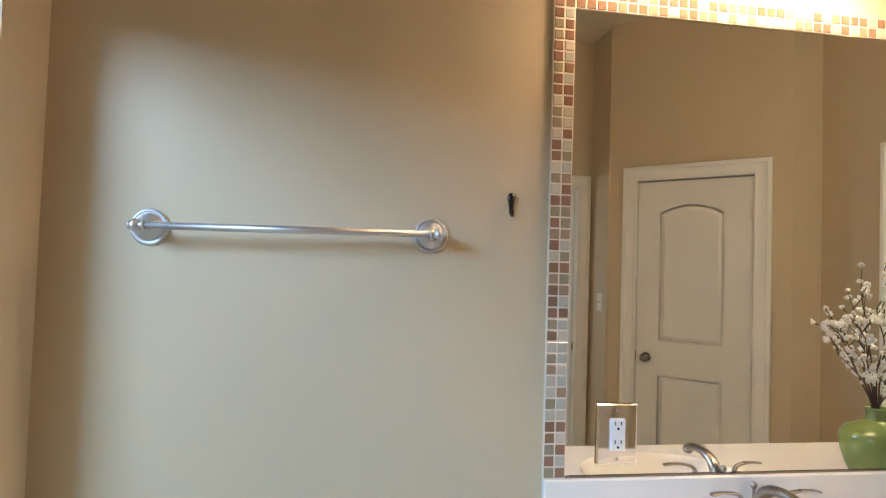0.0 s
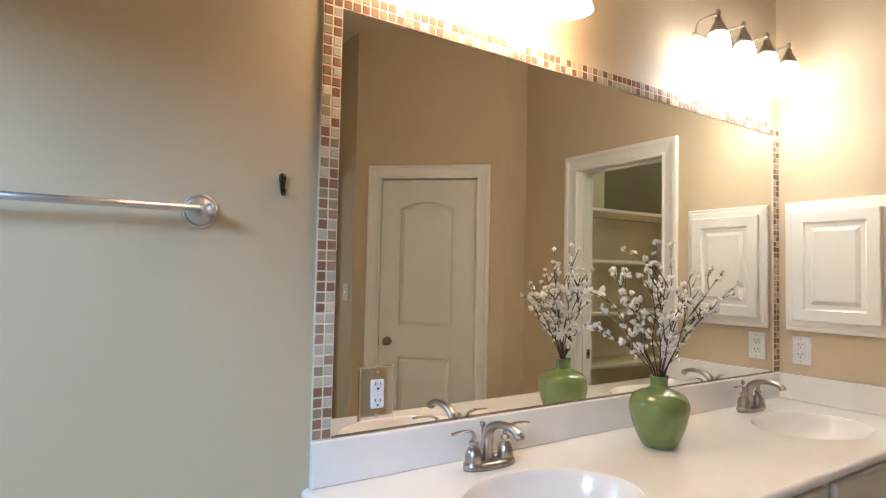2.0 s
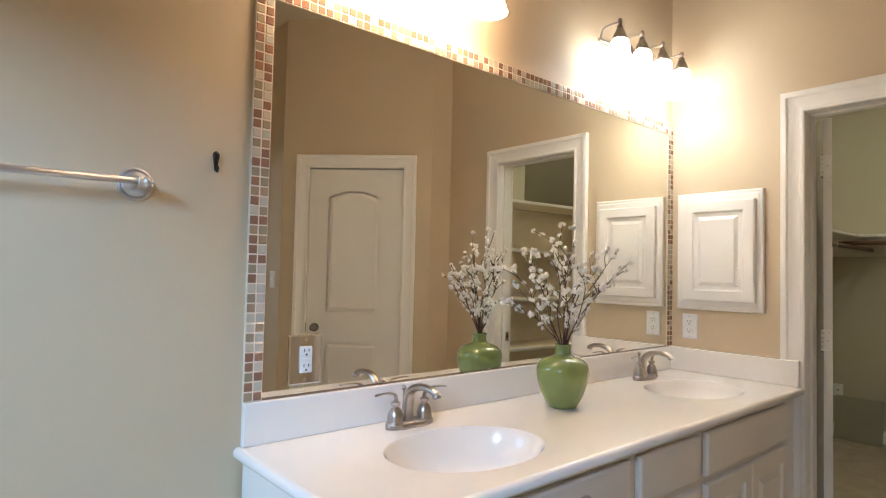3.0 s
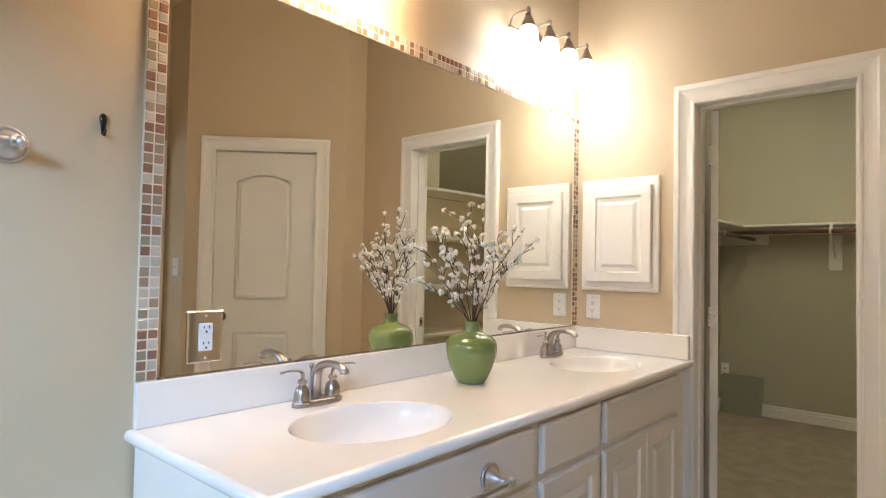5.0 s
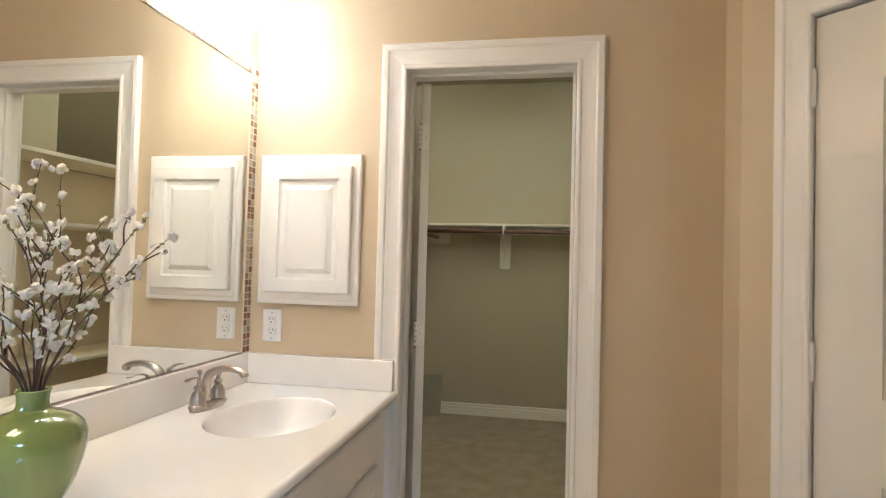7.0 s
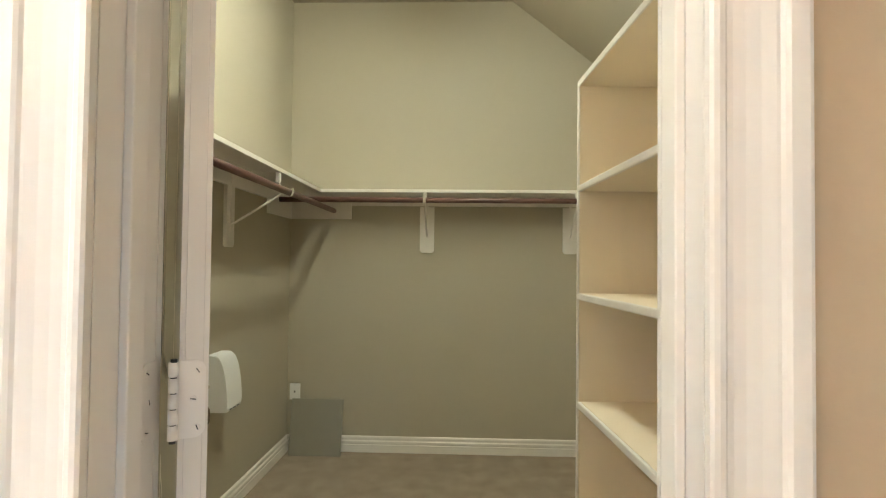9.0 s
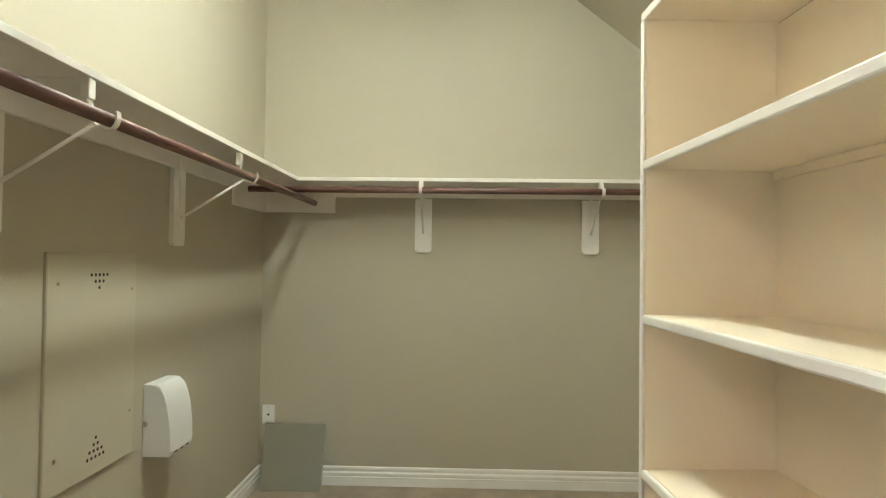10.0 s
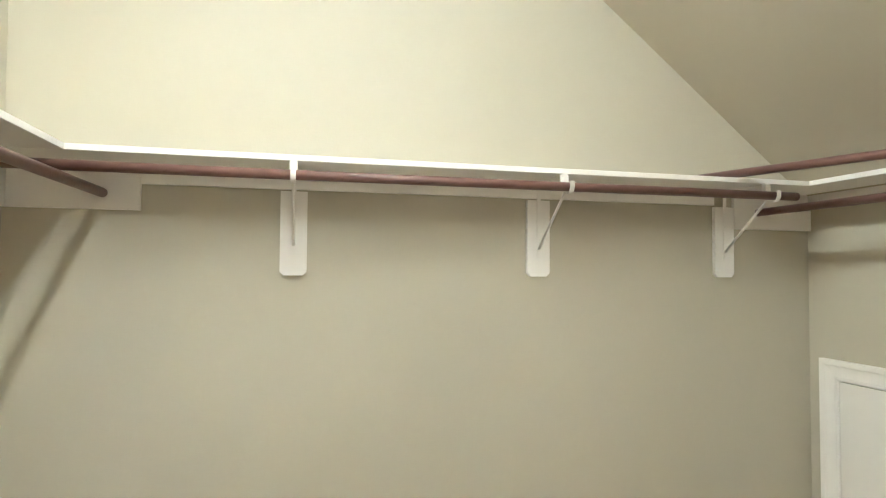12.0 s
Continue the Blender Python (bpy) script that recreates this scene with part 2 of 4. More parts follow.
wall("wall_mirror", boxes((-1.19, W, 0, 0.12, 0, CEIL_Z)))
ALC0, ALC1, ALC_H = -1.38, -0.15, 1.95
wall("wall_left", boxes((-1.19, -1.07, ALC1, 0, 0, CEIL_Z), (-1.19, -1.07, -2.74, ALC0, 0, CEIL_Z), (-1.19, -1.07, ALC0, ALC1, ALC_H, CEIL_Z)))
wy0, wy1, wz0, wz1 = WINDOW_Y - WINDOW_W / 2, WINDOW_Y + WINDOW_W / 2, WINDOW_Z - WINDOW_H / 2, WINDOW_Z + WINDOW_H / 2
wall("wall_bath_alcove", boxes((-2.87, -2.75, wy1, 0.12, 0, CEIL_Z), (-2.87, -2.75, -2.74, wy0, 0, CEIL_Z), (-2.87, -2.75, wy0, wy1, 0, wz0), (-2.87, -2.75, wy0, wy1, wz1, CEIL_Z),
                               (-2.75, -1.19, 0, 0.12, 0, CEIL_Z), (-2.75, -1.19, -2.74, -2.62, 0, CEIL_Z)))
T = 0.018
wall("wall_closet_partition", boxes((W, 2.06, OPEN_L + T, 0.381, 0, CEIL_Z), (W, 2.06, -1.612, OPEN_R - T, 0, CEIL_Z), (W, 2.06, OPEN_R - T, OPEN_L + T, DOOR_H + T, CEIL_Z)))
wall("wall_closet_front", boxes((2.06, 2.12, OPEN_L + T, 0.381, 0, CEIL_Z), (2.06, 2.12, -1.612, OPEN_R - T, 0, CEIL_Z), (2.06, 2.12, OPEN_R - T, OPEN_L + T, DOOR_H + T, CEIL_Z)), WALL_C)
wall("wall_jog", boxes((1.82, 2.12, -1.72, -1.612, 0, CEIL_Z)))
wall("wall_closet_niche", boxes((2.12, 2.86, -1.80, -1.69, 0, CEIL_Z)), WALL_C)
wall("wall_closet_alcove", boxes((2.74, 2.86, -3.094, -1.801, 0, CEIL_Z)), WALL_C)
wall("wall_closet_left", boxes((2.12, 5.497, 0.261, 0.381, 0, CEIL_Z)), WALL_C)
wall("wall_closet_back", boxes((5.377, 5.497, -3.094, 0.261, 0, CEIL_Z)), WALL_C)
wall("wall_closet_right", boxes((2.86, 5.377, -3.094, -2.974, 0, 1.75)), WALL_C)
# diagonal wall with its door: local x runs along the wall from its far end, local -y faces the room
DIAG = Matrix.LocRotScale((1.105, -2.327, 0), Euler((0, 0, radians(45))), None)
DL, D0, D1 = 1.018, 0.188, 0.831
wall("wall_diagonal", boxes((0, D0 - T, -0.12, 0, 0, CEIL_Z), (D1 + T, DL, -0.12, 0, 0, CEIL_Z), (D0 - T, D1 + T, -0.12, 0, DOOR_H + T, CEIL_Z)), at=DIAG)
wall("wall_switch", boxes((1.11, 1.23, -2.74, -2.32, 0, CEIL_Z)))
F0, F1 = 0.30, 1.012
wall("wall_rear", boxes((-1.19, F0 - T, -2.74, -2.62, 0, CEIL_Z), (F1 + T, 1.11, -2.74, -2.62, 0, CEIL_Z), (F0 - T, F1 + T, -2.74, -2.62, DOOR_H + T, CEIL_Z)))
wall("wall_far_room", boxes((-0.8, 2.2, -5.1, -5.0, 0, CEIL_Z), (2.1, 2.2, -5.0, -2.74, 0, CEIL_Z), (-0.8, -0.7, -5.0, -4.4, 0, CEIL_Z), (-0.8, -0.7, -3.4, -2.74, 0, CEIL_Z),
                            (-0.8, -0.7, -4.4, -3.4, 0, 0.8), (-0.8, -0.7, -4.4, -3.4, 1.8, CEIL_Z)), label="dim painted wall of the room beyond the doorway")
wall("wall_linen_room", boxes((1.23, 2.74, -2.74, -2.62, 0, CEIL_Z)), label="plain wall behind the closed door")
solid("floor", boxes((-2.87, 2.06, -5.1, 0.12, -0.1, 0), (2.06, 2.74, -5.1, -1.72, -0.1, 0)), TILE_F, "beige tiled bathroom floor", "floor", "structure")
solid("carpet_floor", boxes((2.06, 5.497, -1.72, 0.381, -0.1, 0), (2.74, 5.497, -3.094, -1.7201, -0.1, 0)), CARPET, "trodden beige cut-pile closet carpet", "carpet", "structure")
solid("ceiling", boxes((-2.87, 2.06, -5.1, 0.12, CEIL_Z, CEIL_Z + 0.1)), CEIL, "tan painted bathroom ceiling", "ceiling", "structure")
SLOPE_Y = -1.244


def closet_ceiling():
    bm = bmesh.new()
    prof = ((0.381, CEIL_Z), (SLOPE_Y, CEIL_Z), (-3.094, CEIL_Z + 0.785 * (-3.094 - SLOPE_Y)), (-3.094, CEIL_Z + 0.2), (0.381, CEIL_Z + 0.2))
    a = [bm.verts.new((2.06, y, z)) for y, z in prof]
    b = [bm.verts.new((5.497, y, z)) for y, z in prof]
    for k in range(5):
        j = (k + 1) % 5
        bm.faces.new((a[k], a[j], b[j], b[k]))
    bm.faces.new(a[::-1])
    bm.faces.new(b)
    return bm


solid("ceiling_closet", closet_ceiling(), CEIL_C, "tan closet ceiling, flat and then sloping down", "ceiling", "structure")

# closet doorway: local x runs towards -y, local -y faces the bathroom
DW = OPEN_L - OPEN_R
CL = Matrix.LocRotScale((W, OPEN_L, 0), Euler((0, 0, radians(-90))), None)
casing("trim_closet_door", DW, DOOR_H, CL, "white moulded casing round the closet doorway")
jamb("door_frame_closet", DW, DOOR_H, 0.12, CL, "white painted lining of the closet doorway")
casing("trim_closet_inside", DW, DOOR_H, Matrix.LocRotScale((2.12, OPEN_R, 0), Euler((0, 0, radians(90))), None), "white moulded casing on the closet side")
casing("trim_diagonal_door", D1 - D0, DOOR_H, DIAG @ pose(D1, 0, 0, 0, 0, 180), "white moulded casing round a closed door")
jamb("door_frame_diagonal", D1 - D0, DOOR_H, 0.12, DIAG @ pose(D1, 0, 0, 0, 0, 180), "white painted lining of a closed door")
casing("trim_far_door", F1 - F0, DOOR_H, pose(F1, -2.62, 0, 0, 0, 180), "white moulded casing round an open doorway")
jamb("door_frame_far", F1 - F0, DOOR_H, 0.12, pose(F1, -2.62, 0, 0, 0, 180), "white painted lining of an open doorway")

BASE = ((0, 0), (0.016, 0), (0.016, 0.050), (0.0120, 0.0525), (0.0120, 0.0560), (0.0155, 0.060), (0.0155, 0.072), (0.012, 0.076), (0.0075, 0.079), (0.0075, 0.086), (0.0115, 0.090), (0.0115, 0.098), (0.008, 0.105), (0, 0.107))


def baseboard(p, q, n, label="white moulded baseboard at the carpet"):
    up, n = Vector((0, 0, 1)), Vector(n)
    path = [(Vector((*p, 0)), n, up), (Vector((*q, 0)), n, up)]
    return solid("baseboard", sweep(BASE, path), WHITE, label, "baseboard", "structure")


baseboard((5.377, -2.974), (5.377, 0.261), (-1, 0, 0))
baseboard((2.12, 0.261), (5.361, 0.261), (0, -1, 0))
baseboard((3.45, -2.974), (4.58, -2.974), (0, 1, 0))
baseboard((2.12, -0.46), (2.12, 0.245), (1, 0, 0))
baseboard((W, -1.612), (W, -1.25), (-1, 0, 0), "white moulded baseboard at the tiles")

# mirror with its mosaic border
MX0, MX1, MZ0, MZ1 = -0.028, 1.951, 1.032, 2.032
mirror = thing("wall_mirror_glass", "large frameless wall mirror inside a mosaic border", "mirror")
part("glass", boxes((MX0, MX1, -0.006, -0.001, MZ0, MZ1)), MIRROR, mirror)


# vanity lights
def vanity_light(x_first, label, shade, bulb):
    ob = thing("vanity_light", label, "wall light", pose(x_first, 0, 0), "vanity lights")
    part("canopy", lathe(((0.058, 0.001), (0.058, 0.008), (0.050, 0.016), (0.020, 0.022), (0.010, 0.030)), 24), NICKEL, ob, smooth=True, at=pose(0.2505, 0, 2.312, 90))
    part("bar", tube(((-0.012, -0.032, 2.312), (0.513, -0.032, 2.312)), 0.0065, 12), NICKEL, ob, smooth=True)
    for k in range(4):
        x = 0.167 * k
        part("arm", tube(curve_points([(x, -0.032, 2.312), (x, -0.034, 2.335), (x, -0.046, 2.354), (x, -0.072, 2.361), (x, -0.112, 2.361)], 5), 0.0042), NICKEL, ob, smooth=True)
        cap = part("cap", lathe(((0.0055, 2.350), (0.0062, 2.346), (0.0125, 2.343), (0.0135, 2.337), (0.0120, 2.332), (0.0150, 2.329), (0.0200, 2.318), (0.0262, 2.306), (0.0295, 2.297), (0.0300, 2.288)), 20, m=pose(x, -0.12, 0)), NICKEL, ob, smooth=True)
        part("finial", lathe(((0.0012, 2.3745), (0.0062, 2.3725), (0.0090, 2.3665), (0.0096, 2.361), (0.0085, 2.3555), (0.0055, 2.3502)), 16, m=pose(x, -0.12, 0)), NICKEL, cap, smooth=True)
        part("shade", lathe(((0.028, 2.288), (0.0335, 2.282), (0.0375, 2.268), (0.041, 2.240), (0.045, 2.212), (0.051, 2.187), (0.059, 2.166)), 20, m=pose(x, -0.12, 0), caps=False), shade, ob, "glowing frosted glass bell", smooth=True)
        part("bulb", lathe(((0.003, 2.200), (0.018, 2.206), (0.026, 2.226), (0.022, 2.254), (0.012, 2.274), (0.011, 2.285)), 14, m=pose(x, -0.12, 0)), bulb, ob, smooth=True)
    return ob


vanity_light(1.354, "four-light nickel vanity fixture with cool white lit bells", GLOW_COOL, BULB_COOL)
vanity_light(0.119, "four-light nickel vanity fixture with warm lit bells", GLOW_WARM, BULB_WARM)
closet_light = thing("ceiling_light", "long white fluorescent closet ceiling light, switched on", "ceiling light", pose(3.72, -0.684, CEIL_Z))
part("housing", boxes((-0.61, 0.61, -0.115, 0.115, -0.03, 0), bevel=0.004), PLASTIC, closet_light)
part("diffuser", boxes((-0.595, 0.595, -0.062, 0.062, -0.092, -0.0305), bevel=0.016), GLOW_C, closet_light)
for sx in (-1, 1):
    part("end_cap", boxes((sx * 0.600 - 0.0045, sx * 0.600 + 0.0045, -0.066, 0.066, -0.046, -0.0305), bevel=0.002), PLASTIC, closet_light)

part("bottom_channel", boxes((MX0, MX1, -0.009, -0.0065, MZ0 - 0.002, MZ0 + 0.0025)), KNOB, mirror, "thin dark metal edge channel")

# doors


def panel_door(name, w, h, label, at, knobs, hinges, arch=0.05, kind="structure", thick=0.035):
    """Door leaf in local x 0..w, z 0..h, front face towards -y at y 0, hinge edge at x 0."""
    ob = thing(name, label, "door", at, kind=kind)
    s, s2 = (0.105, 0.105) if w < 0.62 else (0.148, 0.132)
    z0, z1, z2, z3 = 0.24, 0.855, 1.062, h - 0.145
    for y, sgn in ((0.0, 1), (thick, -1)):
        bm = bmesh.new()
        d = 0.006 * sgn
        box(bm, 0, s, y, y + d, 0, h)
        box(bm, w - s2, w, y, y + d, 0, h)
        box(bm, s, w - s2, y, y + d, 0, z0)
        box(bm, s, w - s2, y, y + d, z1, z2)
        n = 14
        ww = w - s - s2
        low = [(s + ww * k / n, z3 - arch + arch * math.sin(math.pi * k / n) ** 0.8) for k in range(n + 1)]
        for (xa, za), (xb, zb) in zip(low, low[1:]):
            f = [bm.verts.new(p) for p in ((xa, y, za), (xb, y, zb), (xb, y, h), (xa, y, h))]
            bm.faces.new(f)
            g = [bm.verts.new(p) for p in ((xa, y, za), (xb, y, zb), (xb, y + d, zb), (xa, y + d, za))]
            bm.faces.new(g)
        part("face_frame", bm, WHITE_D, ob)
        flip = Matrix() if sgn > 0 else pose(0, 0, 0) @ Matrix.Scale(-1, 4, (0, 1, 0))
        steps = ((0.0, -0.0062), (0.010, -0.0062), (0.014, -0.0058), (0.030, -0.0006))
        low_panel = stepped_panel(ww, z1 - z0, steps)
        up_panel = stepped_panel(ww, z3 - z2, steps, arch)
        for bm, z in ((low_panel, z0), (up_panel, z2)):
            bmesh.ops.transform(bm, matrix=flip, verts=bm.verts)
            part("panel", bm, WHITE_D, ob, at=pose(s, y, z))
    part("core", boxes((0.0, w, 0.0062, thick - 0.0062, 0, h)), WHITE_D, ob)
    for x, z, sides in knobs:
        for y, sgn in [(0, -1), (thick, 1)][:sides]:
            k = part("knob", lathe(((0.029, 0.0), (0.029, 0.004), (0.024, 0.008), (0.011, 0.010), (0.010, 0.024), (0.0145, 0.028), (0.0225, 0.034), (0.0250, 0.043), (0.0225, 0.052), (0.013, 0.058), (0.004, 0.059)), 24),
                     KNOB, ob, "satin metal door knob", True, at=pose(x, y, z, 90 if sgn < 0 else -90))
    for z in hinges:
        hg = part("hinge", tube(((-0.003, -0.010, z - 0.045), (-0.003, -0.010, z + 0.045)), 0.007), WHITE, ob, "painted butt hinge", True)
        part("pin", lathe(((0.0045, -0.052), (0.006, -0.049), (0.0075, -0.046), (0.0075, 0.046), (0.006, 0.049), (0.0045, 0.052)), 12, m=pose(-0.003, -0.010, z)), WHITE, hg)
        part("leaf", boxes((0.0, 0.002, 0.001, 0.033, z - 0.045, z + 0.045)), WHITE, hg)
    return ob


# closed door in the diagonal wall: hinges towards the closet side
LEAF_W = D1 - D0 - 0.007
door_1 = panel_door("door_1", LEAF_W, DOOR_H - 0.016, "closed white two-panel door with an arched top panel", DIAG @ pose(D1 - 0.0040, -0.009, 0.008, 0, 0, 180),
                    ((LEAF_W - 0.06, 0.955, 1),), (0.22, 1.13, 1.84))
part("strike", boxes((LEAF_W - 0.002, LEAF_W + 0.006, -0.006, 0.0, 0.925, 0.985)), BRONZE, door_1, "dark latch plate")
# closet door swung back into the closet
LEAF_C = DW - 0.006
door_2 = panel_door("door_2", LEAF_C, DOOR_H - 0.02, "white panelled closet door standing open into the closet", pose(2.135, -0.629, 0.012, 0, 0, 30),
                    ((LEAF_C - 0.06, 0.95, 1),), (), thick=0.032)


def hinge_leaf(w, h, r, t):
    """Leaf in local y 0..w and z about its middle, the free edge at y 0 with rounded corners, t thick towards -x."""
    bm = bmesh.new()
    pts = [(w, -h / 2), (w, h / 2)]
    for cz, a0 in ((h / 2 - r, 90), (-h / 2 + r, 180)):
        pts += [(r + r * math.cos(radians(a0 + 15 * k)), cz + r * math.sin(radians(a0 + 15 * k))) for k in range(7)]
    a = [bm.verts.new((0, y, z)) for y, z in pts]
    b = [bm.verts.new((-t, y, z)) for y, z in pts]
    for k in range(len(pts)):
        j = (k + 1) % len(pts)
        bm.faces.new((a[k], a[j], b[j], b[k]))
    bm.faces.new(a[::-1])
    bm.faces.new(b)
    return bm


def screw_head(parent, m, tilt):
    head = part("screw", lathe(((0.0042, 0), (0.0042, 0.0005), (0.003, 0.0010), (0.0005, 0.0011)), 14), WHITE, parent, at=m)
    cross = boxes((-0.0032, 0.0032, -0.0006, 0.0006, 0.0010, 0.0013))
    bmesh.ops.rotate(cross, cent=(0, 0, 0), matrix=Euler((0, 0, radians(tilt))).to_matrix(), verts=cross.verts)
    for v in cross.verts:
        v.co = m @ v.co
    part("screw_slot", cross, DARK, parent)
    return head


for z in (0.225, 1.098, 1.818):
    hinge = part("hinge", hinge_leaf(0.030, 0.090, 0.012, 0.0022), WHITE, door_2, "painted hinge leaf with rounded corners", at=pose(-0.0003, 0.003, z))
    for k in range(5):
        zk = -0.045 + 0.018 * k
        part("knuckle", tube(((-0.006, 0.035, zk + 0.0008), (-0.006, 0.035, zk + 0.0172)), 0.0058, 12), WHITE, hinge, smooth=True)
    part("pin", tube(((-0.006, 0.035, -0.048), (-0.006, 0.035, 0.048)), 0.0036, 10), DARK, hinge)
    for y, dz, tilt in ((0.009, 0.033, 35), (0.0135, 0.0, 80), (0.009, -0.033, 20)):
        screw_head(hinge, pose(-0.0022, y, dz, 0, -90, 0), tilt)
part("latch_plate", boxes((LEAF_C, LEAF_C + 0.0015, 0.005, 0.027, 0.92, 0.98)), SATIN, door_2)
# jamb-side hinge leaves of the closet doorway
for z in (0.237, 1.110, 1.830):
    ob = thing("hinge_leaf", "painted hinge leaf screwed to the door lining", "hinge", pose(2.088, OPEN_L - 0.0004, z, 0, 0, -90), "closet door hinges")
    part("plate", hinge_leaf(0.031, 0.090, 0.012, -0.0022), WHITE, ob)
    for y, dz, tilt in ((0.009, 0.033, 60), (0.0135, 0.0, 15), (0.009, -0.033, 75)):
        screw_head(ob, pose(0.0022, y, dz, 0, 90, 0), tilt)
# latch strikes on the linings of both open doorways
for name, m in (("closet", pose(2.100, OPEN_R, 0.955)), ("far", pose(F1, -2.660, 0.955, 0, 0, 90))):
    strike = thing("strike_plate", "dark aged metal latch strike on a door lining", "strike plate", m, "latch strikes")
    part("plate", boxes((-0.014, 0.014, 0.0003, 0.0020, -0.028, 0.028), bevel=0.0006), BRONZE, strike)
    part("latch_hole", boxes((-0.006, 0.006, 0.0021, 0.0026, -0.012, 0.012)), DARK, strike)

# light switch, outlets
PLATE_STEPS = ((0.0, 0.0), (0.0, 0.003), (0.004, 0.006))


def plate(name, w, h, label, category, at, material, kinds, steps=PLATE_STEPS):
    """Wall plate in local x and z about its middle, front towards -y."""
    ob = thing(name, label, category, at)
    bm = stepped_panel(w, h, steps)
    part("cover", bm, material, ob, at=pose(-w / 2, 0, -h / 2))
    for z in (0.5 * h - 0.012, -0.5 * h + 0.012):
        part("screw", lathe(((0.0035, 0), (0.0035, 0.001), (0.001, 0.0014)), 10), SATIN, ob, at=pose(0, -0.006, z, 90))
    if kinds == "switch":
        part("toggle", boxes((-0.004, 0.004, -0.018, -0.006, -0.008, 0.008), bevel=0.002), PLASTIC, ob)
    if kinds == "cable":
        part("socket", lathe(((0.006, 0), (0.006, 0.004), (0.002, 0.006)), 12), DARK, ob, at=pose(0, -0.006, 0, 90))
    if kinds in ("outlet", "gfci"):
        if kinds == "gfci":
            part("body", boxes((-0.0165, 0.0165, -0.010, -0.006, -0.034, 0.034), bevel=0.002), PLASTIC, ob)
            for x in (-0.006, 0.006):
                part("button", boxes((x - 0.005, x + 0.005, -0.012, -0.010, -0.003, 0.003), bevel=0.0008), PLASTIC, ob)
        for z in (0.0195, -0.0195):
            socket = part("socket", boxes((-0.0165, 0.0165, -0.011, -0.006, z - 0.0135, z + 0.0135), bevel=0.004), PLASTIC, ob)
            for x in (-0.0065, 0.0065):
                part("slot", boxes((x - 0.0011, x + 0.0011, -0.0116, -0.0109, z + 0.001, z + 0.0085)), DARK, socket)
            part("ground_hole", lathe(((0.0028, 0), (0.0028, 0.0006)), 10, m=pose(0, -0.0109, z - 0.0065, 90)), DARK, socket)
    return ob


plate("wall_outlet", 0.072, 0.115, "white duplex outlet under the wall cabinet", "outlet", pose(W, -0.097, 1.129, 0, 0, -90), PLASTIC, "outlet")
plate("mirror_outlet", 0.090, 0.127, "polished chrome plate with a white outlet on the mirror", "outlet", pose(0.084, -0.0080, 1.122, 0, 0, -1.7), CHROME, "gfci", ((0.0, 0.0), (0.0, 0.003), (0.0015, 0.0048), (0.0035, 0.006)))
plate("light_switch", 0.072, 0.115, "white light switch beside the far doorway", "light switch", pose(1.11, -2.44, 1.275, 0, 0, -90), PLASTIC, "switch")
plate("cable_plate", 0.072, 0.110, "small white cable plate low on the wall", "wall plate", pose(5.377, 0.208, 0.395, 0, 0, -90), PLASTIC, "cable")

# medicine cabinet
RAISED = ((0.0, 0.0), (0.0, 0.014), (0.004, 0.018), (0.046, 0.018), (0.0485, 0.012), (0.053, 0.0085), (0.069, 0.0078), (0.083, 0.0155), (0.0845, 0.0165))
cab = thing("medicine_cabinet", "white recessed wall cabinet with a raised-panel door", "cabinet", pose(W, -0.042, 1.209, 0, 0, -90))
part("frame", stepped_panel(0.378, 0.533, ((0.0, 0.0), (0.0, 0.014), (0.004, 0.018), (0.016, 0.018), (0.020, 0.020))), WHITE, cab)
part("door", stepped_panel(0.315, 0.448, RAISED), WHITE, cab, at=pose(0.034, -0.0205, 0.042))


# towel bars
def rosette(name, parent, m):
    return part(name, lathe(((0.0355, 0.0), (0.0355, 0.0045), (0.0335, 0.0070), (0.0300, 0.0072), (0.0288, 0.0058), (0.0270, 0.0062), (0.0250, 0.0095), (0.0205, 0.0150), (0.0150, 0.0215), (0.0115, 0.0300), (0.0095, 0.0400), (0.0090, 0.0560)), 36), SATIN, parent, smooth=True, at=m)


END_CAP = ((0.0078, -0.016), (0.0112, -0.014), (0.0118, -0.011), (0.0112, -0.008), (0.0088, -0.006), (0.0088, 0.004), (0.0118, 0.006), (0.0136, 0.011), (0.0132, 0.017), (0.0098, 0.021), (0.0080, 0.0225), (0.0095, 0.025), (0.0100, 0.028), (0.0078, 0.0315), (0.0025, 0.033))


def towel_bar(length, label, at):
    ob = thing("towel_bar", label, "towel bar", at)
    for x, side in ((0.0, -90), (length, 90)):
        post = rosette("post", ob, pose(x, 0, 0, 90))
        part("end_cap", lathe(END_CAP, 20, m=Matrix.Translation((0, 0, 0.058)) @ Euler((0, radians(side), 0)).to_matrix().to_4x4() @ Matrix.Diagonal((0.88, 0.88, 0.62, 1))), SATIN, post, smooth=True)
    part("bar", tube(((-0.004, -0.058, 0), (length + 0.004, -0.058, 0)), 0.0072, 18), SATIN, ob, smooth=True)
    return ob


towel_bar(0.546, "satin nickel towel bar on the bare wall", Matrix.LocRotScale((-0.874, 0, 1.525), Euler((0, radians(-0.5), 0)), None))

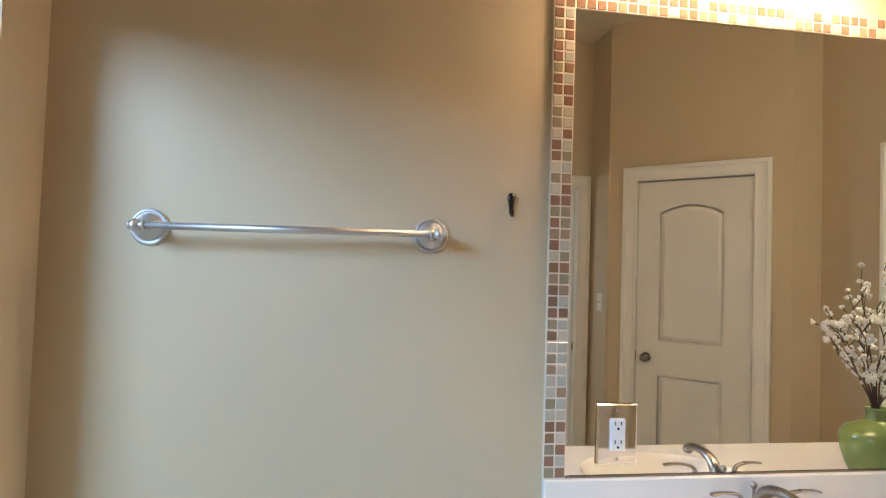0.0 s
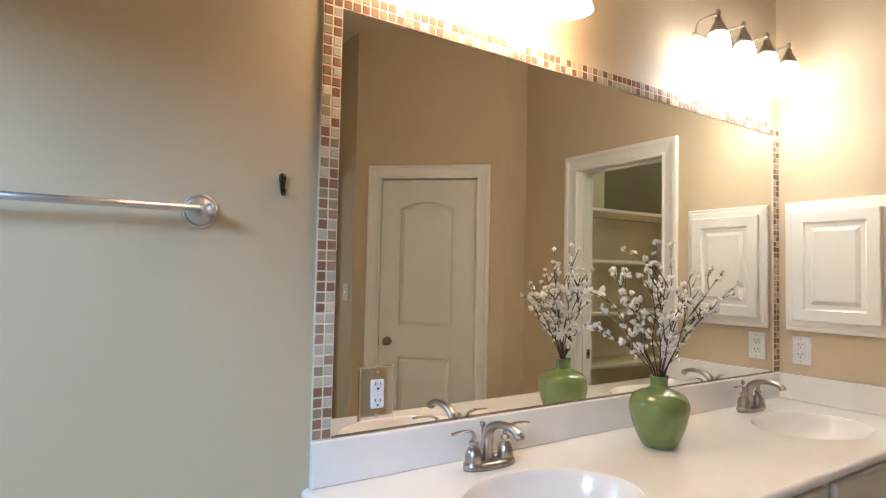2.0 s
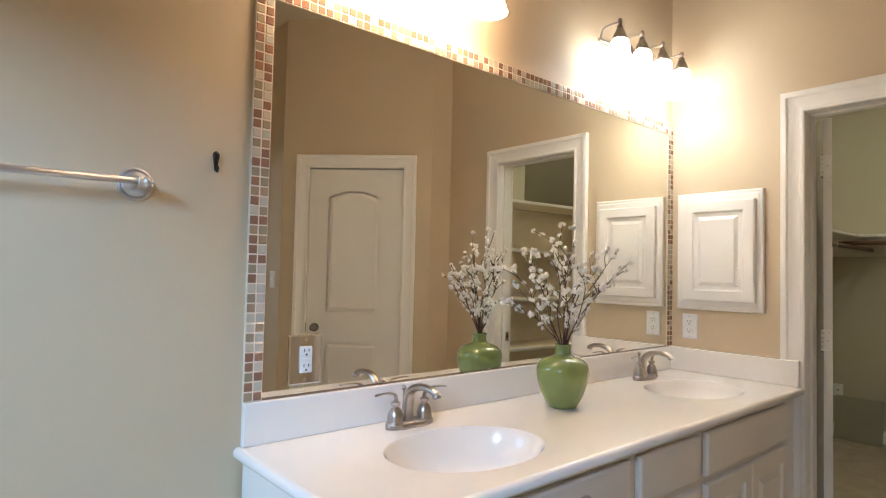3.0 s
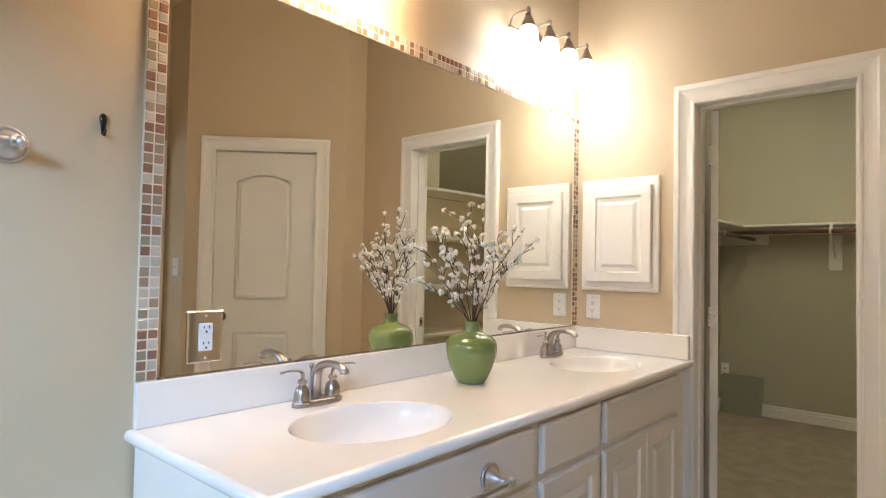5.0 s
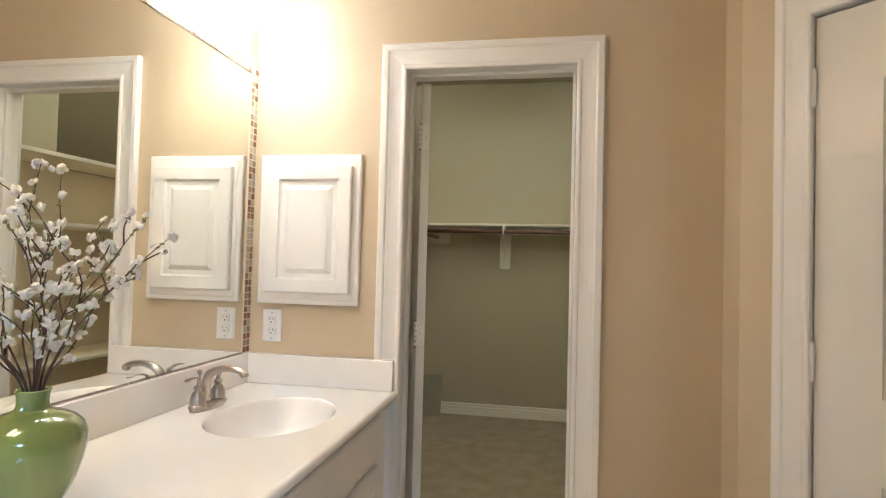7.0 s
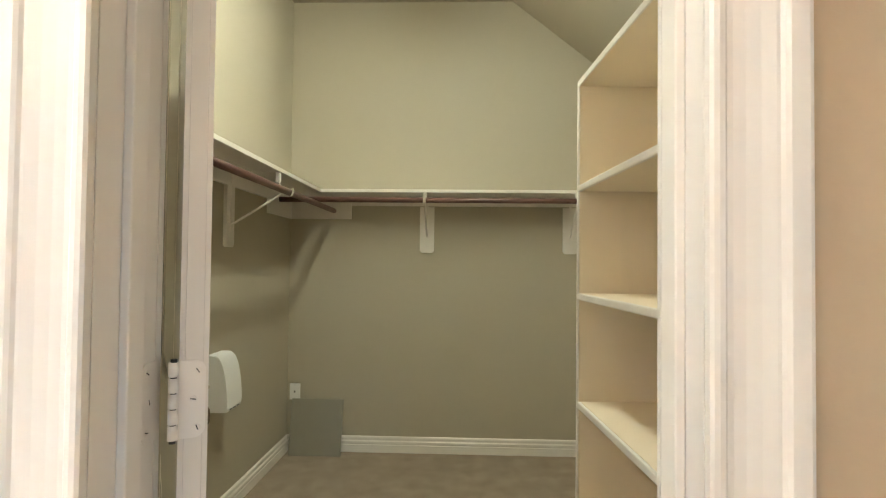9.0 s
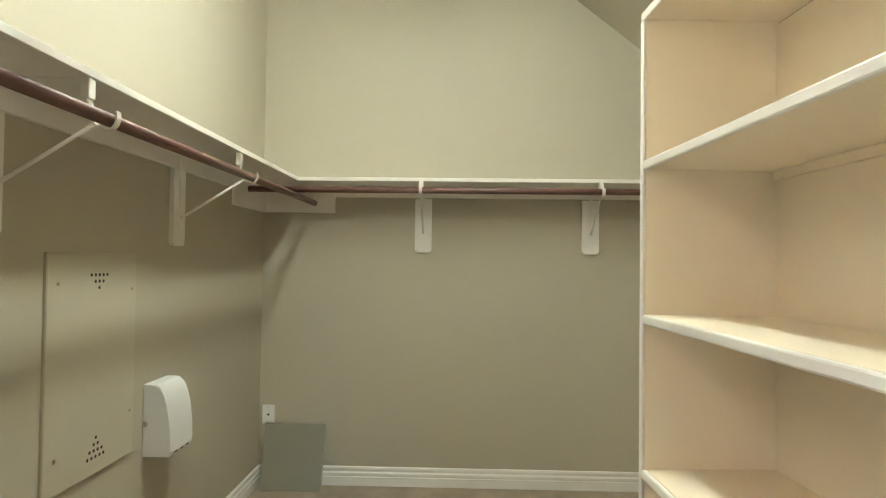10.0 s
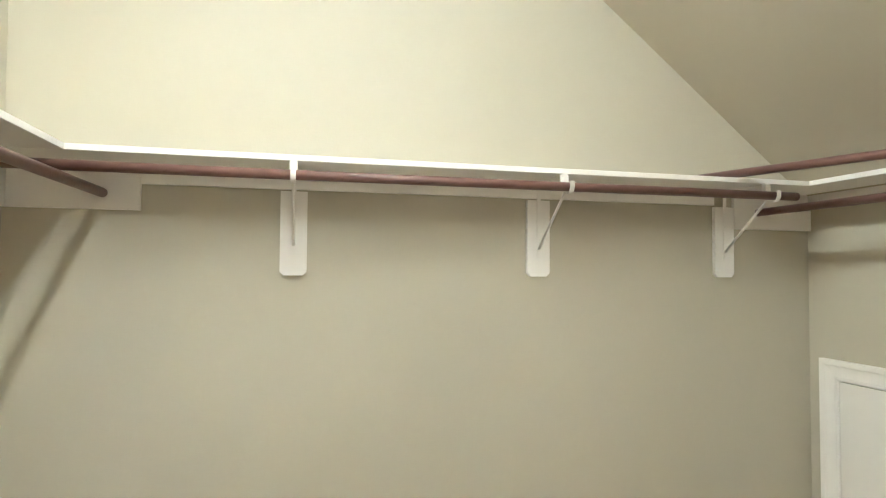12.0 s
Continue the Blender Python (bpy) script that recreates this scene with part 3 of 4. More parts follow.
hook = thing("adhesive_hook", "small glossy black teardrop hook on the wall", "hook", pose(-0.160, 0, 1.602))
bm = bmesh.new()
prof = [(0.0002, -0.024), (0.0035, -0.022), (0.0045, -0.012), (0.0065, 0.002), (0.0085, 0.012), (0.0075, 0.020), (0.0035, 0.0245), (0.0004, 0.025)]
lathe(prof, 16, bm, Matrix.Translation((0, -0.006, 0)) @ Matrix.Diagonal((1, 0.6, 1, 1)))
part("body", bm, BLACK, hook, smooth=True)
part("prong", tube(curve_points([(0, -0.006, -0.018), (0, -0.014, -0.024), (0, -0.019, -0.018), (0, -0.019, -0.012)], 5), 0.003), BLACK, hook, smooth=True)

# vanity top with two moulded basins
ZC, YF, XL = 0.925, -0.572, -0.092
SINKS = ((0.368, -0.325), (1.590, -0.312))
SA, SB = 0.224, 0.168
top = thing("countertop", "glossy white cultured-marble vanity top with moulded basins", "countertop")


def ellipse(cx, cy, a, b, z, n=48):
    return [(cx + a * math.cos(2 * math.pi * k / n), cy + b * math.sin(2 * math.pi * k / n), z) for k in range(n)]


def slab_mesh():
    bm = bmesh.new()
    x0, x1, y0, y1 = XL + 0.014, W, YF + 0.014, -0.0
    loops = [[(x0, y0, ZC), (x1, y0, ZC), (x1, y1, ZC), (x0, y1, ZC)]] + [ellipse(cx, cy, SA, SB, ZC) for cx, cy in SINKS]
    edges, rings = [], []
    for loop in loops:
        vs = [bm.verts.new(p) for p in loop]
        rings.append(vs)
        edges += [bm.edges.new((vs[k], vs[(k + 1) % len(vs)])) for k in range(len(vs))]
    bmesh.ops.triangle_fill(bm, use_beauty=True, use_dissolve=False, edges=edges)
    nose = ((0, 0), (0.006, -0.0012), (0.0105, -0.0045), (0.0135, -0.0095), (0.014, -0.015), (0.013, -0.021), (0.009, -0.027), (0.004, -0.030), (-0.03, -0.031))
    corners = [((x1, y0), (0, -1)), ((x0, y0), (-1, -1)), ((x0, y1), (-1, 0))]
    prev = None
    for (x, y), (dx, dy) in corners:
        ring = [bm.verts.new((x + dx * d, y + dy * d, ZC + z)) for d, z in nose]
        if prev:
            for k in range(len(nose) - 1):
                f = bm.faces.new((prev[k], prev[k + 1], ring[k + 1], ring[k]))
                f.smooth = True
        prev = ring
    return bm


part("slab", slab_mesh(), MARBLE, top)


def basin_mesh(cx, cy):
    bm = bmesh.new()
    prof = ((1.0, 0.0), (0.985, -0.003), (0.965, -0.010), (0.93, -0.030), (0.86, -0.062), (0.74, -0.095), (0.56, -0.118), (0.34, -0.130), (0.13, -0.134))
    rings = [[bm.verts.new(p) for p in ellipse(cx, cy + 0.02 * (1 - s), SA * s, SB * s, ZC + z)] for s, z in prof]
    for a, b in zip(rings, rings[1:]):
        for k in range(len(a)):
            j = (k + 1) % len(a)
            bm.faces.new((a[k], a[j], b[j], b[k]))
    bm.faces.new(rings[-1])
    return bm


for cx, cy in SINKS:
    basin = part("basin", basin_mesh(cx, cy), MARBLE, top, smooth=True)
    part("drain", lathe(((0.022, 0.0), (0.022, 0.003), (0.018, 0.004), (0.014, 0.002), (0.002, 0.003)), 20, m=pose(cx, cy + 0.018, ZC - 0.1335)), CHROME, basin, smooth=True)
part("backsplash", boxes((-0.076, W, -0.020, -0.0005, ZC + 0.0005, 1.030), bevel=0.003), MARBLE, top)
part("side_splash", boxes((W - 0.030, W - 0.0005, -0.556, -0.021, ZC + 0.0005, 1.030), bevel=0.003), MARBLE, top)

# vanity cabinet
van = thing("vanity_cabinet", "white painted vanity cabinet with raised-panel doors and drawers", "cabinet")
YB, ZT = -0.532, ZC - 0.032
part("carcass", boxes((-0.072, 1.985, YB + 0.02, -0.012, 0.10, ZC - 0.14), (-0.072, -0.054, YB + 0.02, -0.012, ZC - 0.14, ZT), (1.967, 1.985, YB + 0.02, -0.012, ZC - 0.14, ZT)), WHITE, van)
part("toe_kick", boxes((-0.06, 1.975, YB + 0.075, YB + 0.09, 0, 0.10)), WHITE, van)
part("face_frame", boxes((-0.074, 1.988, YB, YB + 0.0195, 0.10, 0.125), (-0.074, 1.988, YB, YB + 0.0195, 0.872, ZT), (-0.074, 1.988, YB, YB + 0.0195, 0.705, 0.735),
                         *[(x - w, x + w, YB - 0.0005, YB + 0.019, 0.10, ZT) for x, w in ((-0.05, 0.024), (0.774, 0.022), (1.165, 0.022), (1.935, 0.053))], bevel=0.001), WHITE, van)
SLAB = ((0.0, 0.0), (0.0, 0.012), (0.005, 0.018), (0.010, 0.019))
DOORP = ((0.0, 0.0), (0.0, 0.012), (0.005, 0.018), (0.052, 0.018), (0.0545, 0.012), (0.059, 0.0085), (0.074, 0.0078), (0.092, 0.0158), (0.0935, 0.0168))


def front(name, x0, x1, z0, z1, steps, label=""):
    return part(name, stepped_panel(x1 - x0, z1 - z0, steps), WHITE, van, label, at=pose(x0, YB - 0.001, z0))


front("false_front", -0.018, 0.751, 0.735, 0.872, SLAB)
front("drawer", 0.796, 1.142, 0.737, 0.872, SLAB)
front("false_front", 1.188, 1.874, 0.737, 0.872, SLAB)
front("drawer", 0.796, 1.142, 0.435, 0.712, DOORP)
front("drawer", 0.796, 1.142, 0.128, 0.415, DOORP)
for a, b in ((-0.018, 0.364), (0.369, 0.751), (1.188, 1.528), (1.534, 1.874)):
    front("door", a, b, 0.128, 0.712, DOORP)
towel_bar(0.42, "brushed nickel towel bar on the vanity front", pose(0.120, YB - 0.020, 0.797))


# faucets
def faucet(x, y):
    ob = thing("faucet", "brushed nickel two-handle basin faucet with an arched spout", "faucet", pose(x, y, ZC), "basin faucets")
    ob.scale = (1, 1, 0.88)
    bm = bmesh.new()
    n = 40
    rings = []
    for s, z in ((1.0, 0.0), (1.0, 0.006), (0.96, 0.012), (0.86, 0.017), (0.55, 0.021)):
        ring = []
        for k in range(n):
            a = 2 * math.pi * k / n
            c, d = math.cos(a), math.sin(a)
            px = math.copysign(abs(c) ** 0.7, c) * 0.080 * (0.85 + 0.15 * s)
            py = d * (0.028 if abs(c) > 0.45 else 0.031) * s
            ring.append(bm.verts.new((px, py, z)))
        rings.append(ring)
    for a, b in zip(rings, rings[1:]):
        for k in range(n):
            j = (k + 1) % n
            bm.faces.new((a[k], a[j], b[j], b[k]))
    bm.faces.new(rings[0][::-1])
    bm.faces.new(rings[-1])
    part("base_plate", bm, NICKEL, ob, smooth=True)
    pts = curve_points([(0, 0.010, 0.012), (0, 0.011, 0.05), (0, 0.004, 0.096), (0, -0.018, 0.120), (0, -0.054, 0.130), (0, -0.092, 0.127), (0, -0.114, 0.116)], 6)
    m = len(pts) - 1
    rad = [0.0180 - 0.0070 * min(1, k / m * 1.5) for k in range(m + 1)]
    spout = part("spout", tube(pts, rad, 16), NICKEL, ob, smooth=True)
    part("aerator", lathe(((0.0105, 0), (0.0125, 0.003), (0.0125, 0.012), (0.010, 0.014)), 16, m=Matrix.Translation((0, -0.116, 0.106)) @ Euler((radians(-22), 0, 0)).to_matrix().to_4x4()), NICKEL, spout, smooth=True)
    for sx in (-1, 1):
        h = part("handle", lathe(((0.0265, 0.008), (0.0262, 0.016), (0.0225, 0.019), (0.0222, 0.022), (0.0218, 0.036), (0.0190, 0.050), (0.0140, 0.060), (0.0095, 0.065), (0.0092, 0.068), (0.0125, 0.071), (0.0132, 0.075), (0.0120, 0.079), (0.0080, 0.082)), 24, m=pose(sx * 0.051, 0, 0)), NICKEL, ob, smooth=True)
        pts = curve_points([(sx * 0.051, 0, 0.079), (sx * 0.0505, -0.001, 0.094), (sx * 0.058, -0.003, 0.106), (sx * 0.078, -0.005, 0.112), (sx * 0.104, -0.007, 0.113), (sx * 0.124, -0.009, 0.110)], 5)
        lever, last = bmesh.new(), None
        for k, p in enumerate(pts):
            u = k / (len(pts) - 1)
            wide = 0.0062 + 0.0055 * max(0.0, u - 0.35) - (0.004 if k == len(pts) - 1 else 0)
            flat = 0.0062 - 0.0038 * min(1.0, u * 1.3)
            d = (pts[min(k + 1, len(pts) - 1)] - pts[max(k - 1, 0)]).normalized()
            across = Vector((0, 1, 0))
            up = d.cross(across).normalized()
            ring = [lever.verts.new(p + across * wide * math.cos(2 * math.pi * q / 12) + up * flat * math.sin(2 * math.pi * q / 12)) for q in range(12)]
            if last:
                for q in range(12):
                    lever.faces.new((last[q], last[(q + 1) % 12], ring[(q + 1) % 12], ring[q]))
            else:
                lever.faces.new(ring[::-1])
            last = ring
        lever.faces.new(last)
        part("lever", lever, NICKEL, h, smooth=True)
    part("lift_rod", lathe(((0.003, 0.02), (0.003, 0.104), (0.0062, 0.107), (0.0075, 0.113), (0.0062, 0.120), (0.002, 0.122)), 12, m=pose(0, 0.030, 0)), NICKEL, ob, smooth=True)
    return ob


faucet(0.372, -0.088)
faucet(1.625, -0.088)

# vase and branches
VX, VY = 0.914, -0.199
vase = thing("vase", "round-shouldered glossy olive-green ceramic vase on the vanity top", "vase", pose(VX, VY, ZC))
part("body", lathe(((0.002, 0.001), (0.043, 0.0), (0.047, 0.003), (0.057, 0.018), (0.071, 0.048), (0.0805, 0.080), (0.0845, 0.102), (0.0853, 0.114), (0.0840, 0.127), (0.0785, 0.141), (0.0670, 0.1525), (0.0500, 0.1605), (0.0350, 0.1650), (0.0275, 0.169)), 48, caps=False), GREEN, vase, smooth=True)
part("neck", lathe(((0.0275, 0.169), (0.0248, 0.175), (0.0240, 0.184), (0.0252, 0.195), (0.0275, 0.201), (0.0262, 0.203), (0.0228, 0.198), (0.021, 0.180), (0.024, 0.168)), 40, caps=False), GREEN, vase, smooth=True)
rnd = random.Random(11)
spray = thing("blossom_branches", "dark twigs with white cotton-like blossoms in the green vase", "flower branches", pose(VX, VY, ZC))


def flower(bm, c, r):
    """A small blossom: a loose cluster of plump, dented petals."""
    for _ in range(rnd.choice((3, 4, 4, 5))):
        off = Vector((rnd.gauss(0, 1), rnd.gauss(0, 1), rnd.gauss(0.1, 0.7))).normalized() * r * rnd.uniform(0.55, 1.0)
        rot = Euler([rnd.uniform(0, 6.3) for _ in range(3)]).to_matrix().to_4x4()
        made = bmesh.ops.create_icosphere(bm, subdivisions=2, radius=1, matrix=Matrix.Translation(c + off) @ rot @ Matrix.Diagonal((r * rnd.uniform(0.7, 1.15), r * rnd.uniform(0.6, 0.9), r * rnd.uniform(0.28, 0.5), 1)))
        for v in made["verts"]:
            v.co += (v.co - c - off) * rnd.uniform(-0.22, 0.22)


def blossoms(runs):
    """Blossoms along each run of twig points, evenly spaced, and one at its end."""
    bm, buds = bmesh.new(), bmesh.new()
    for points, gap in runs:
        left = gap * rnd.uniform(0.2, 0.9)
        for a, b in zip(points, points[1:]):
            left -= (b - a).length
            if left < 0:
                c = b + Vector((rnd.gauss(0, 0.006), rnd.gauss(0, 0.006), rnd.gauss(0.003, 0.005)))
                flower(bm, c, rnd.choice((0.0056, 0.0068, 0.0080, 0.0092)))
                left = gap * rnd.uniform(0.7, 1.3)
            if rnd.random() < 0.32:
                bmesh.ops.create_icosphere(buds, subdivisions=1, radius=1, matrix=Matrix.Translation(b) @ Euler([rnd.uniform(0, 6.3) for _ in range(3)]).to_matrix().to_4x4() @ Matrix.Diagonal((0.0025, 0.0025, 0.006, 1)))
        flower(bm, points[-1], rnd.uniform(0.0055, 0.0085))
    return bm, buds


SPRAYS = ((-0.205, 0.33, 0.03), (-0.185, 0.44, -0.05), (-0.13, 0.51, 0.05), (-0.10, 0.42, -0.09), (-0.04, 0.545, 0.02), (0.005, 0.49, 0.08),
          (0.03, 0.585, -0.03), (0.06, 0.44, -0.10), (0.11, 0.50, 0.05), (0.13, 0.38, 0.08), (0.165, 0.51, -0.05), (0.205, 0.475, -0.03), (0.0, 0.37, -0.11))
right_way, back_way = Vector((0.62, -0.78, 0)), Vector((0.78, 0.62, 0))
for a, hgt, b in SPRAYS:
    tip = right_way * a + back_way * b + Vector((0, 0, hgt))
    foot = Vector((rnd.uniform(-0.009, 0.009), rnd.uniform(-0.009, 0.009), 0.03))
    neck = Vector((0, 0, 0.192)) + (right_way * a + back_way * b) * 0.06
    neck.x, neck.y = max(-0.012, min(0.012, neck.x)), max(-0.012, min(0.012, neck.y))
    knots = [neck.lerp(tip, f) + Vector((rnd.uniform(-0.013, 0.013), rnd.uniform(-0.013, 0.013), 0.03 * math.sin(math.pi * f) + rnd.uniform(-0.006, 0.006))) for f in (0.25, 0.45, 0.63, 0.82)]
    pts = curve_points([foot, neck, *knots, tip], 5)
    bm = tube(pts, [0.0024 - 0.0018 * k / len(pts) for k in range(len(pts))], 6)
    runs = [(pts[8:], 0.030 if a < 0.14 else 0.062)]
    for _ in range(4):
        i = rnd.randrange(12, len(pts) - 3)
        d = (pts[i + 1] - pts[i]).normalized()
        side = Vector((rnd.uniform(-1, 1), rnd.uniform(-1, 1), rnd.uniform(0.0, 0.7))).normalized()
        end = pts[i] + (d + side * 1.1).normalized() * rnd.uniform(0.04, 0.10)
        q = curve_points([pts[i], pts[i].lerp(end, 0.5) + Vector((rnd.uniform(-0.008, 0.008), rnd.uniform(-0.008, 0.008), 0.004)), end], 4)
        tube(q, [0.0017 - 0.0008 * k / len(q) for k in range(len(q))], 5, bm)
        runs.append((q[2:], 0.05 if a < 0.14 else 0.09))
    twig = part("twig", bm, BARK, spray)
    bl, bu = blossoms(runs)
    tagged(part("blossoms", bl, PETAL, twig, "tiny white blossoms", True), kind="stuff")
    tagged(part("buds", bu, LEAF, twig, "small dull green buds", True), kind="stuff")

# closet shelving
SZ, ST = 1.741, 0.019
SX, SYL, SYR = 5.125, -0.008, -2.724


def shelf_board(name, x0, x1, y0, y1, edge, label):
    ob = thing(name, label, "shelf", group="closet shelves")
    e = 0.008
    rows = {"x": ((x0 + e, x1, y0, y1), (x0, x0 + e - 0.0005, y0, y1)), "y": ((x0, x1, y0 + e, y1), (x0, x1, y0, y0 + e - 0.0005)), "-y": ((x0, x1, y0, y1 - e), (x0, x1, y1 - e + 0.0005, y1))}[edge]
    part("board", boxes((*rows[0], SZ - ST, SZ)), WHITE, ob)
    part("front_edge", boxes((*rows[1], SZ - ST - 0.0005, SZ + 0.0005), bevel=0.0015), WHITE, ob, "thin white edge strip")
    return ob


shelf_board("closet_shelf", SX, 5.3765, -2.9735, 0.2605, "x", "long white painted closet shelf along the end wall")
shelf_board("closet_shelf", 2.70, SX - 0.001, SYL, 0.2605, "y", "long white painted closet shelf along the side wall")
shelf_board("closet_shelf", 3.45, SX - 0.001, -2.9735, SYR, "-y", "white painted closet shelf under the sloping ceiling")
CZ = SZ - ST - 0.001


def cleat(x0, x1, y0, y1, z0):
    return solid("shelf_cleat", boxes((x0, x1, y0, y1, z0, CZ), bevel=0.0015), WHITE, "white wooden cleat under a closet shelf", "shelf cleat", group="shelf cleats")


cleat(5.358, 5.3765, -2.460, -0.163, 1.658)
cleat(5.358, 5.3765, -0.162, 0.2605, 1.566)
cleat(5.358, 5.3765, -2.9735, -2.562, 1.556)
cleat(2.70, 4.897, 0.2425, 0.2605, 1.652)
cleat(4.898, 5.357, 0.2425, 0.2605, 1.566)
cleat(3.45, 5.357, -2.9735, -2.9555, 1.652)


def bracket(m, rod_d, rod_z, skew=0.0):
    """Local x along the wall, -y into the room, z true height. The hook's far end may stand a little aside."""
    ob = thing("shelf_bracket", "white metal shelf-and-rod bracket on a wooden backing block", "bracket", m, "shelf brackets")
    w, c = 0.048, 0.014
    bm = bmesh.new()
    prof = ((-w, 1.343 + c), (-w + c, 1.343), (w - c, 1.343), (w, 1.343 + c), (w, 1.651), (-w, 1.651))
    f = [bm.verts.new((x, 0, z)) for x, z in prof]
    g = [bm.verts.new((x, -0.018, z)) for x, z in prof]
    for k in range(6):
        j = (k + 1) % 6
        bm.faces.new((f[k], f[j], g[j], g[k]))
    bm.faces.new(f[::-1])
    bm.faces.new(g)
    part("backing_block", bm, WHITE, ob)
    part("upright", boxes((-0.008, 0.008, -0.0215, -0.0182, 1.42, CZ)), WHITE, ob)
    part("arm", boxes((-0.008, 0.008, -0.262, -0.0195, CZ - 0.003, CZ)), WHITE, ob)
    part("strut", tube(((0, -0.022, 1.455), (skew * 0.5, -rod_d + 0.03, rod_z - 0.012)), 0.0055, 8), WHITE, ob, smooth=True)
    part("nose", boxes((-0.013, 0.013, -0.268, -0.246, CZ - 0.052, CZ - 0.0035), bevel=0.003), WHITE, ob)
    hook_pts = curve_points([(0, -0.257, CZ - 0.045), (skew * 0.4, -rod_d + 0.030, rod_z - 0.010), (skew * 0.6, -rod_d + 0.012, rod_z - 0.0225), (skew * 0.8, -rod_d - 0.012, rod_z - 0.022), (skew, -rod_d - 0.024, rod_z - 0.004), (skew, -rod_d - 0.024, rod_z + 0.018)], 5)
    bm = bmesh.new()
    hw = 0.0085
    a = [[bm.verts.new(p + Vector((s * hw, 0, 0)) + Vector((0, q, 0))) for s, q in ((-1, 0), (1, 0), (1, -0.004), (-1, -0.004))] for p in hook_pts]
    for r, s in zip(a, a[1:]):
        for k in range(4):
            j = (k + 1) % 4
            bm.faces.new((r[k], r[j], s[j], s[k]))
    bm.faces.new(a[0][::-1])
    bm.faces.new(a[-1])
    part("rod_hook", bm, WHITE, ob)
    return ob


RB, RZB, RL, RZL = 0.295, 1.668, 0.305, 1.622
for y in (-0.677, -1.636, -2.511):
    bracket(pose(5.377, y, 0, 0, 0, -90), RB, RZB)
for x in (3.367, 4.322):
    bracket(pose(x, 0.261, 0), RL, RZL)
bracket(pose(4.2, -2.974, 0, 0, 0, 180), 0.29, 1.632)


def closet_rod(p, q, label):
    ob = thing("closet_rod", label, "closet rod", group="closet rods")
    part("pole", tube((p, q), 0.0165, 20), ROD, ob, smooth=True)
    return ob


closet_rod((5.377 - RB, -2.62, RZB), (5.377 - RB, 0.242, RZB), "brown stained wooden hanging rod below a shelf")
closet_rod((2.72, 0.261 - RL, RZL), (5.357, 0.261 - RL, RZL), "brown stained wooden hanging rod, bare")
closet_rod((3.6, -2.684, 1.632), (5.357, -2.684, 1.632), "brown stained wooden hanging rod under the slope")
closet_rod((5.335, -2.300, SZ + 0.017), (3.85, -2.905, SZ + 0.017), "loose brown wooden rod lying across the shelves")

# shelving unit beside the closet door
TX0, TX1, TYF, TYB = 2.135, 3.359, -1.3, -1.609
UNIT_TURN = Matrix.Translation((TX1, TYF, 0)) @ Matrix.Rotation(radians(3.4), 4, "Z") @ Matrix.Translation((-TX1, -TYF, 0))
unit = thing("shelving_unit", "tall cream built-in shelving unit, empty", "shelving unit", UNIT_TURN)
part("side_panel", boxes((TX1 - 0.019, TX1, TYB, TYF, 0, 1.852), bevel=0.0015), CREAM, unit)
part("side_panel", boxes((TX0, TX0 + 0.019, TYB, TYF, 0, 1.852), bevel=0.0015), CREAM, unit)
part("back_panel", boxes((TX0 + 0.0195, TX1 - 0.0195, TYB, TYB + 0.008, 0.02, 1.845)), CREAM, unit)
for z in (0.155, 0.495, 0.834, 1.180, 1.528):
    sh = part("shelf", boxes((TX0 + 0.0195, TX1 - 0.0195, TYB + 0.0085, TYF - 0.006, z - 0.019, z)), CREAM, unit)
    part("nosing", boxes((TX0 + 0.0195, TX1 - 0.0195, TYF - 0.0058, TYF + 0.006, z - 0.021, z + 0.0005), bevel=0.004), WHITE, sh, "rounded white front edge")
    part("batten", boxes((TX0 + 0.03, TX1 - 0.03, TYB + 0.009, TYB + 0.020, z - 0.040, z - 0.0195)), CREAM, sh)
part("top", boxes((TX0, TX1, TYB, TYF - 0.001, 1.8525, 1.871)), CREAM, unit)
part("top_edge", boxes((TX0, TX1, TYF - 0.0008, TYF + 0.005, 1.851, 1.872), bevel=0.003), WHITE, unit)
part("front_edge", boxes((TX1 - 0.019, TX1 + 0.0005, TYF + 0.0005, TYF + 0.005, 0, 1.850), bevel=0.0015), WHITE, unit)

# wiring panel, bell box, leaning panel, access door
box_p = thing("wiring_panel", "flush cream metal wiring-panel cover with vent holes", "wiring panel", pose(3.587, 0.261, 0.617))
part("cover", stepped_panel(0.445, 0.690, ((0.0, 0.0), (0.0, 0.008), (0.003, 0.011))), CREAM_P, box_p)
for zc, order in ((0.602, (5, 3, 1)), (0.093, (1, 2, 4, 5))):
    for r, n in enumerate(order):
        for k in range(n):
            part("vent_hole", lathe(((0.0055, 0), (0.0055, 0.0008)), 10, m=pose(0.235 + (k - (n - 1) / 2) * 0.020, -0.0108, zc + (1 - r) * 0.020, 90)), DARK, box_p)
for x, z in ((0.045, 0.60), (0.42, 0.57), (0.045, 0.10), (0.42, 0.15)):
    part("screw", lathe(((0.006, 0), (0.006, 0.002), (0.002, 0.003)), 10, m=pose(x, -0.0108, z, 90)), BRONZE, box_p)

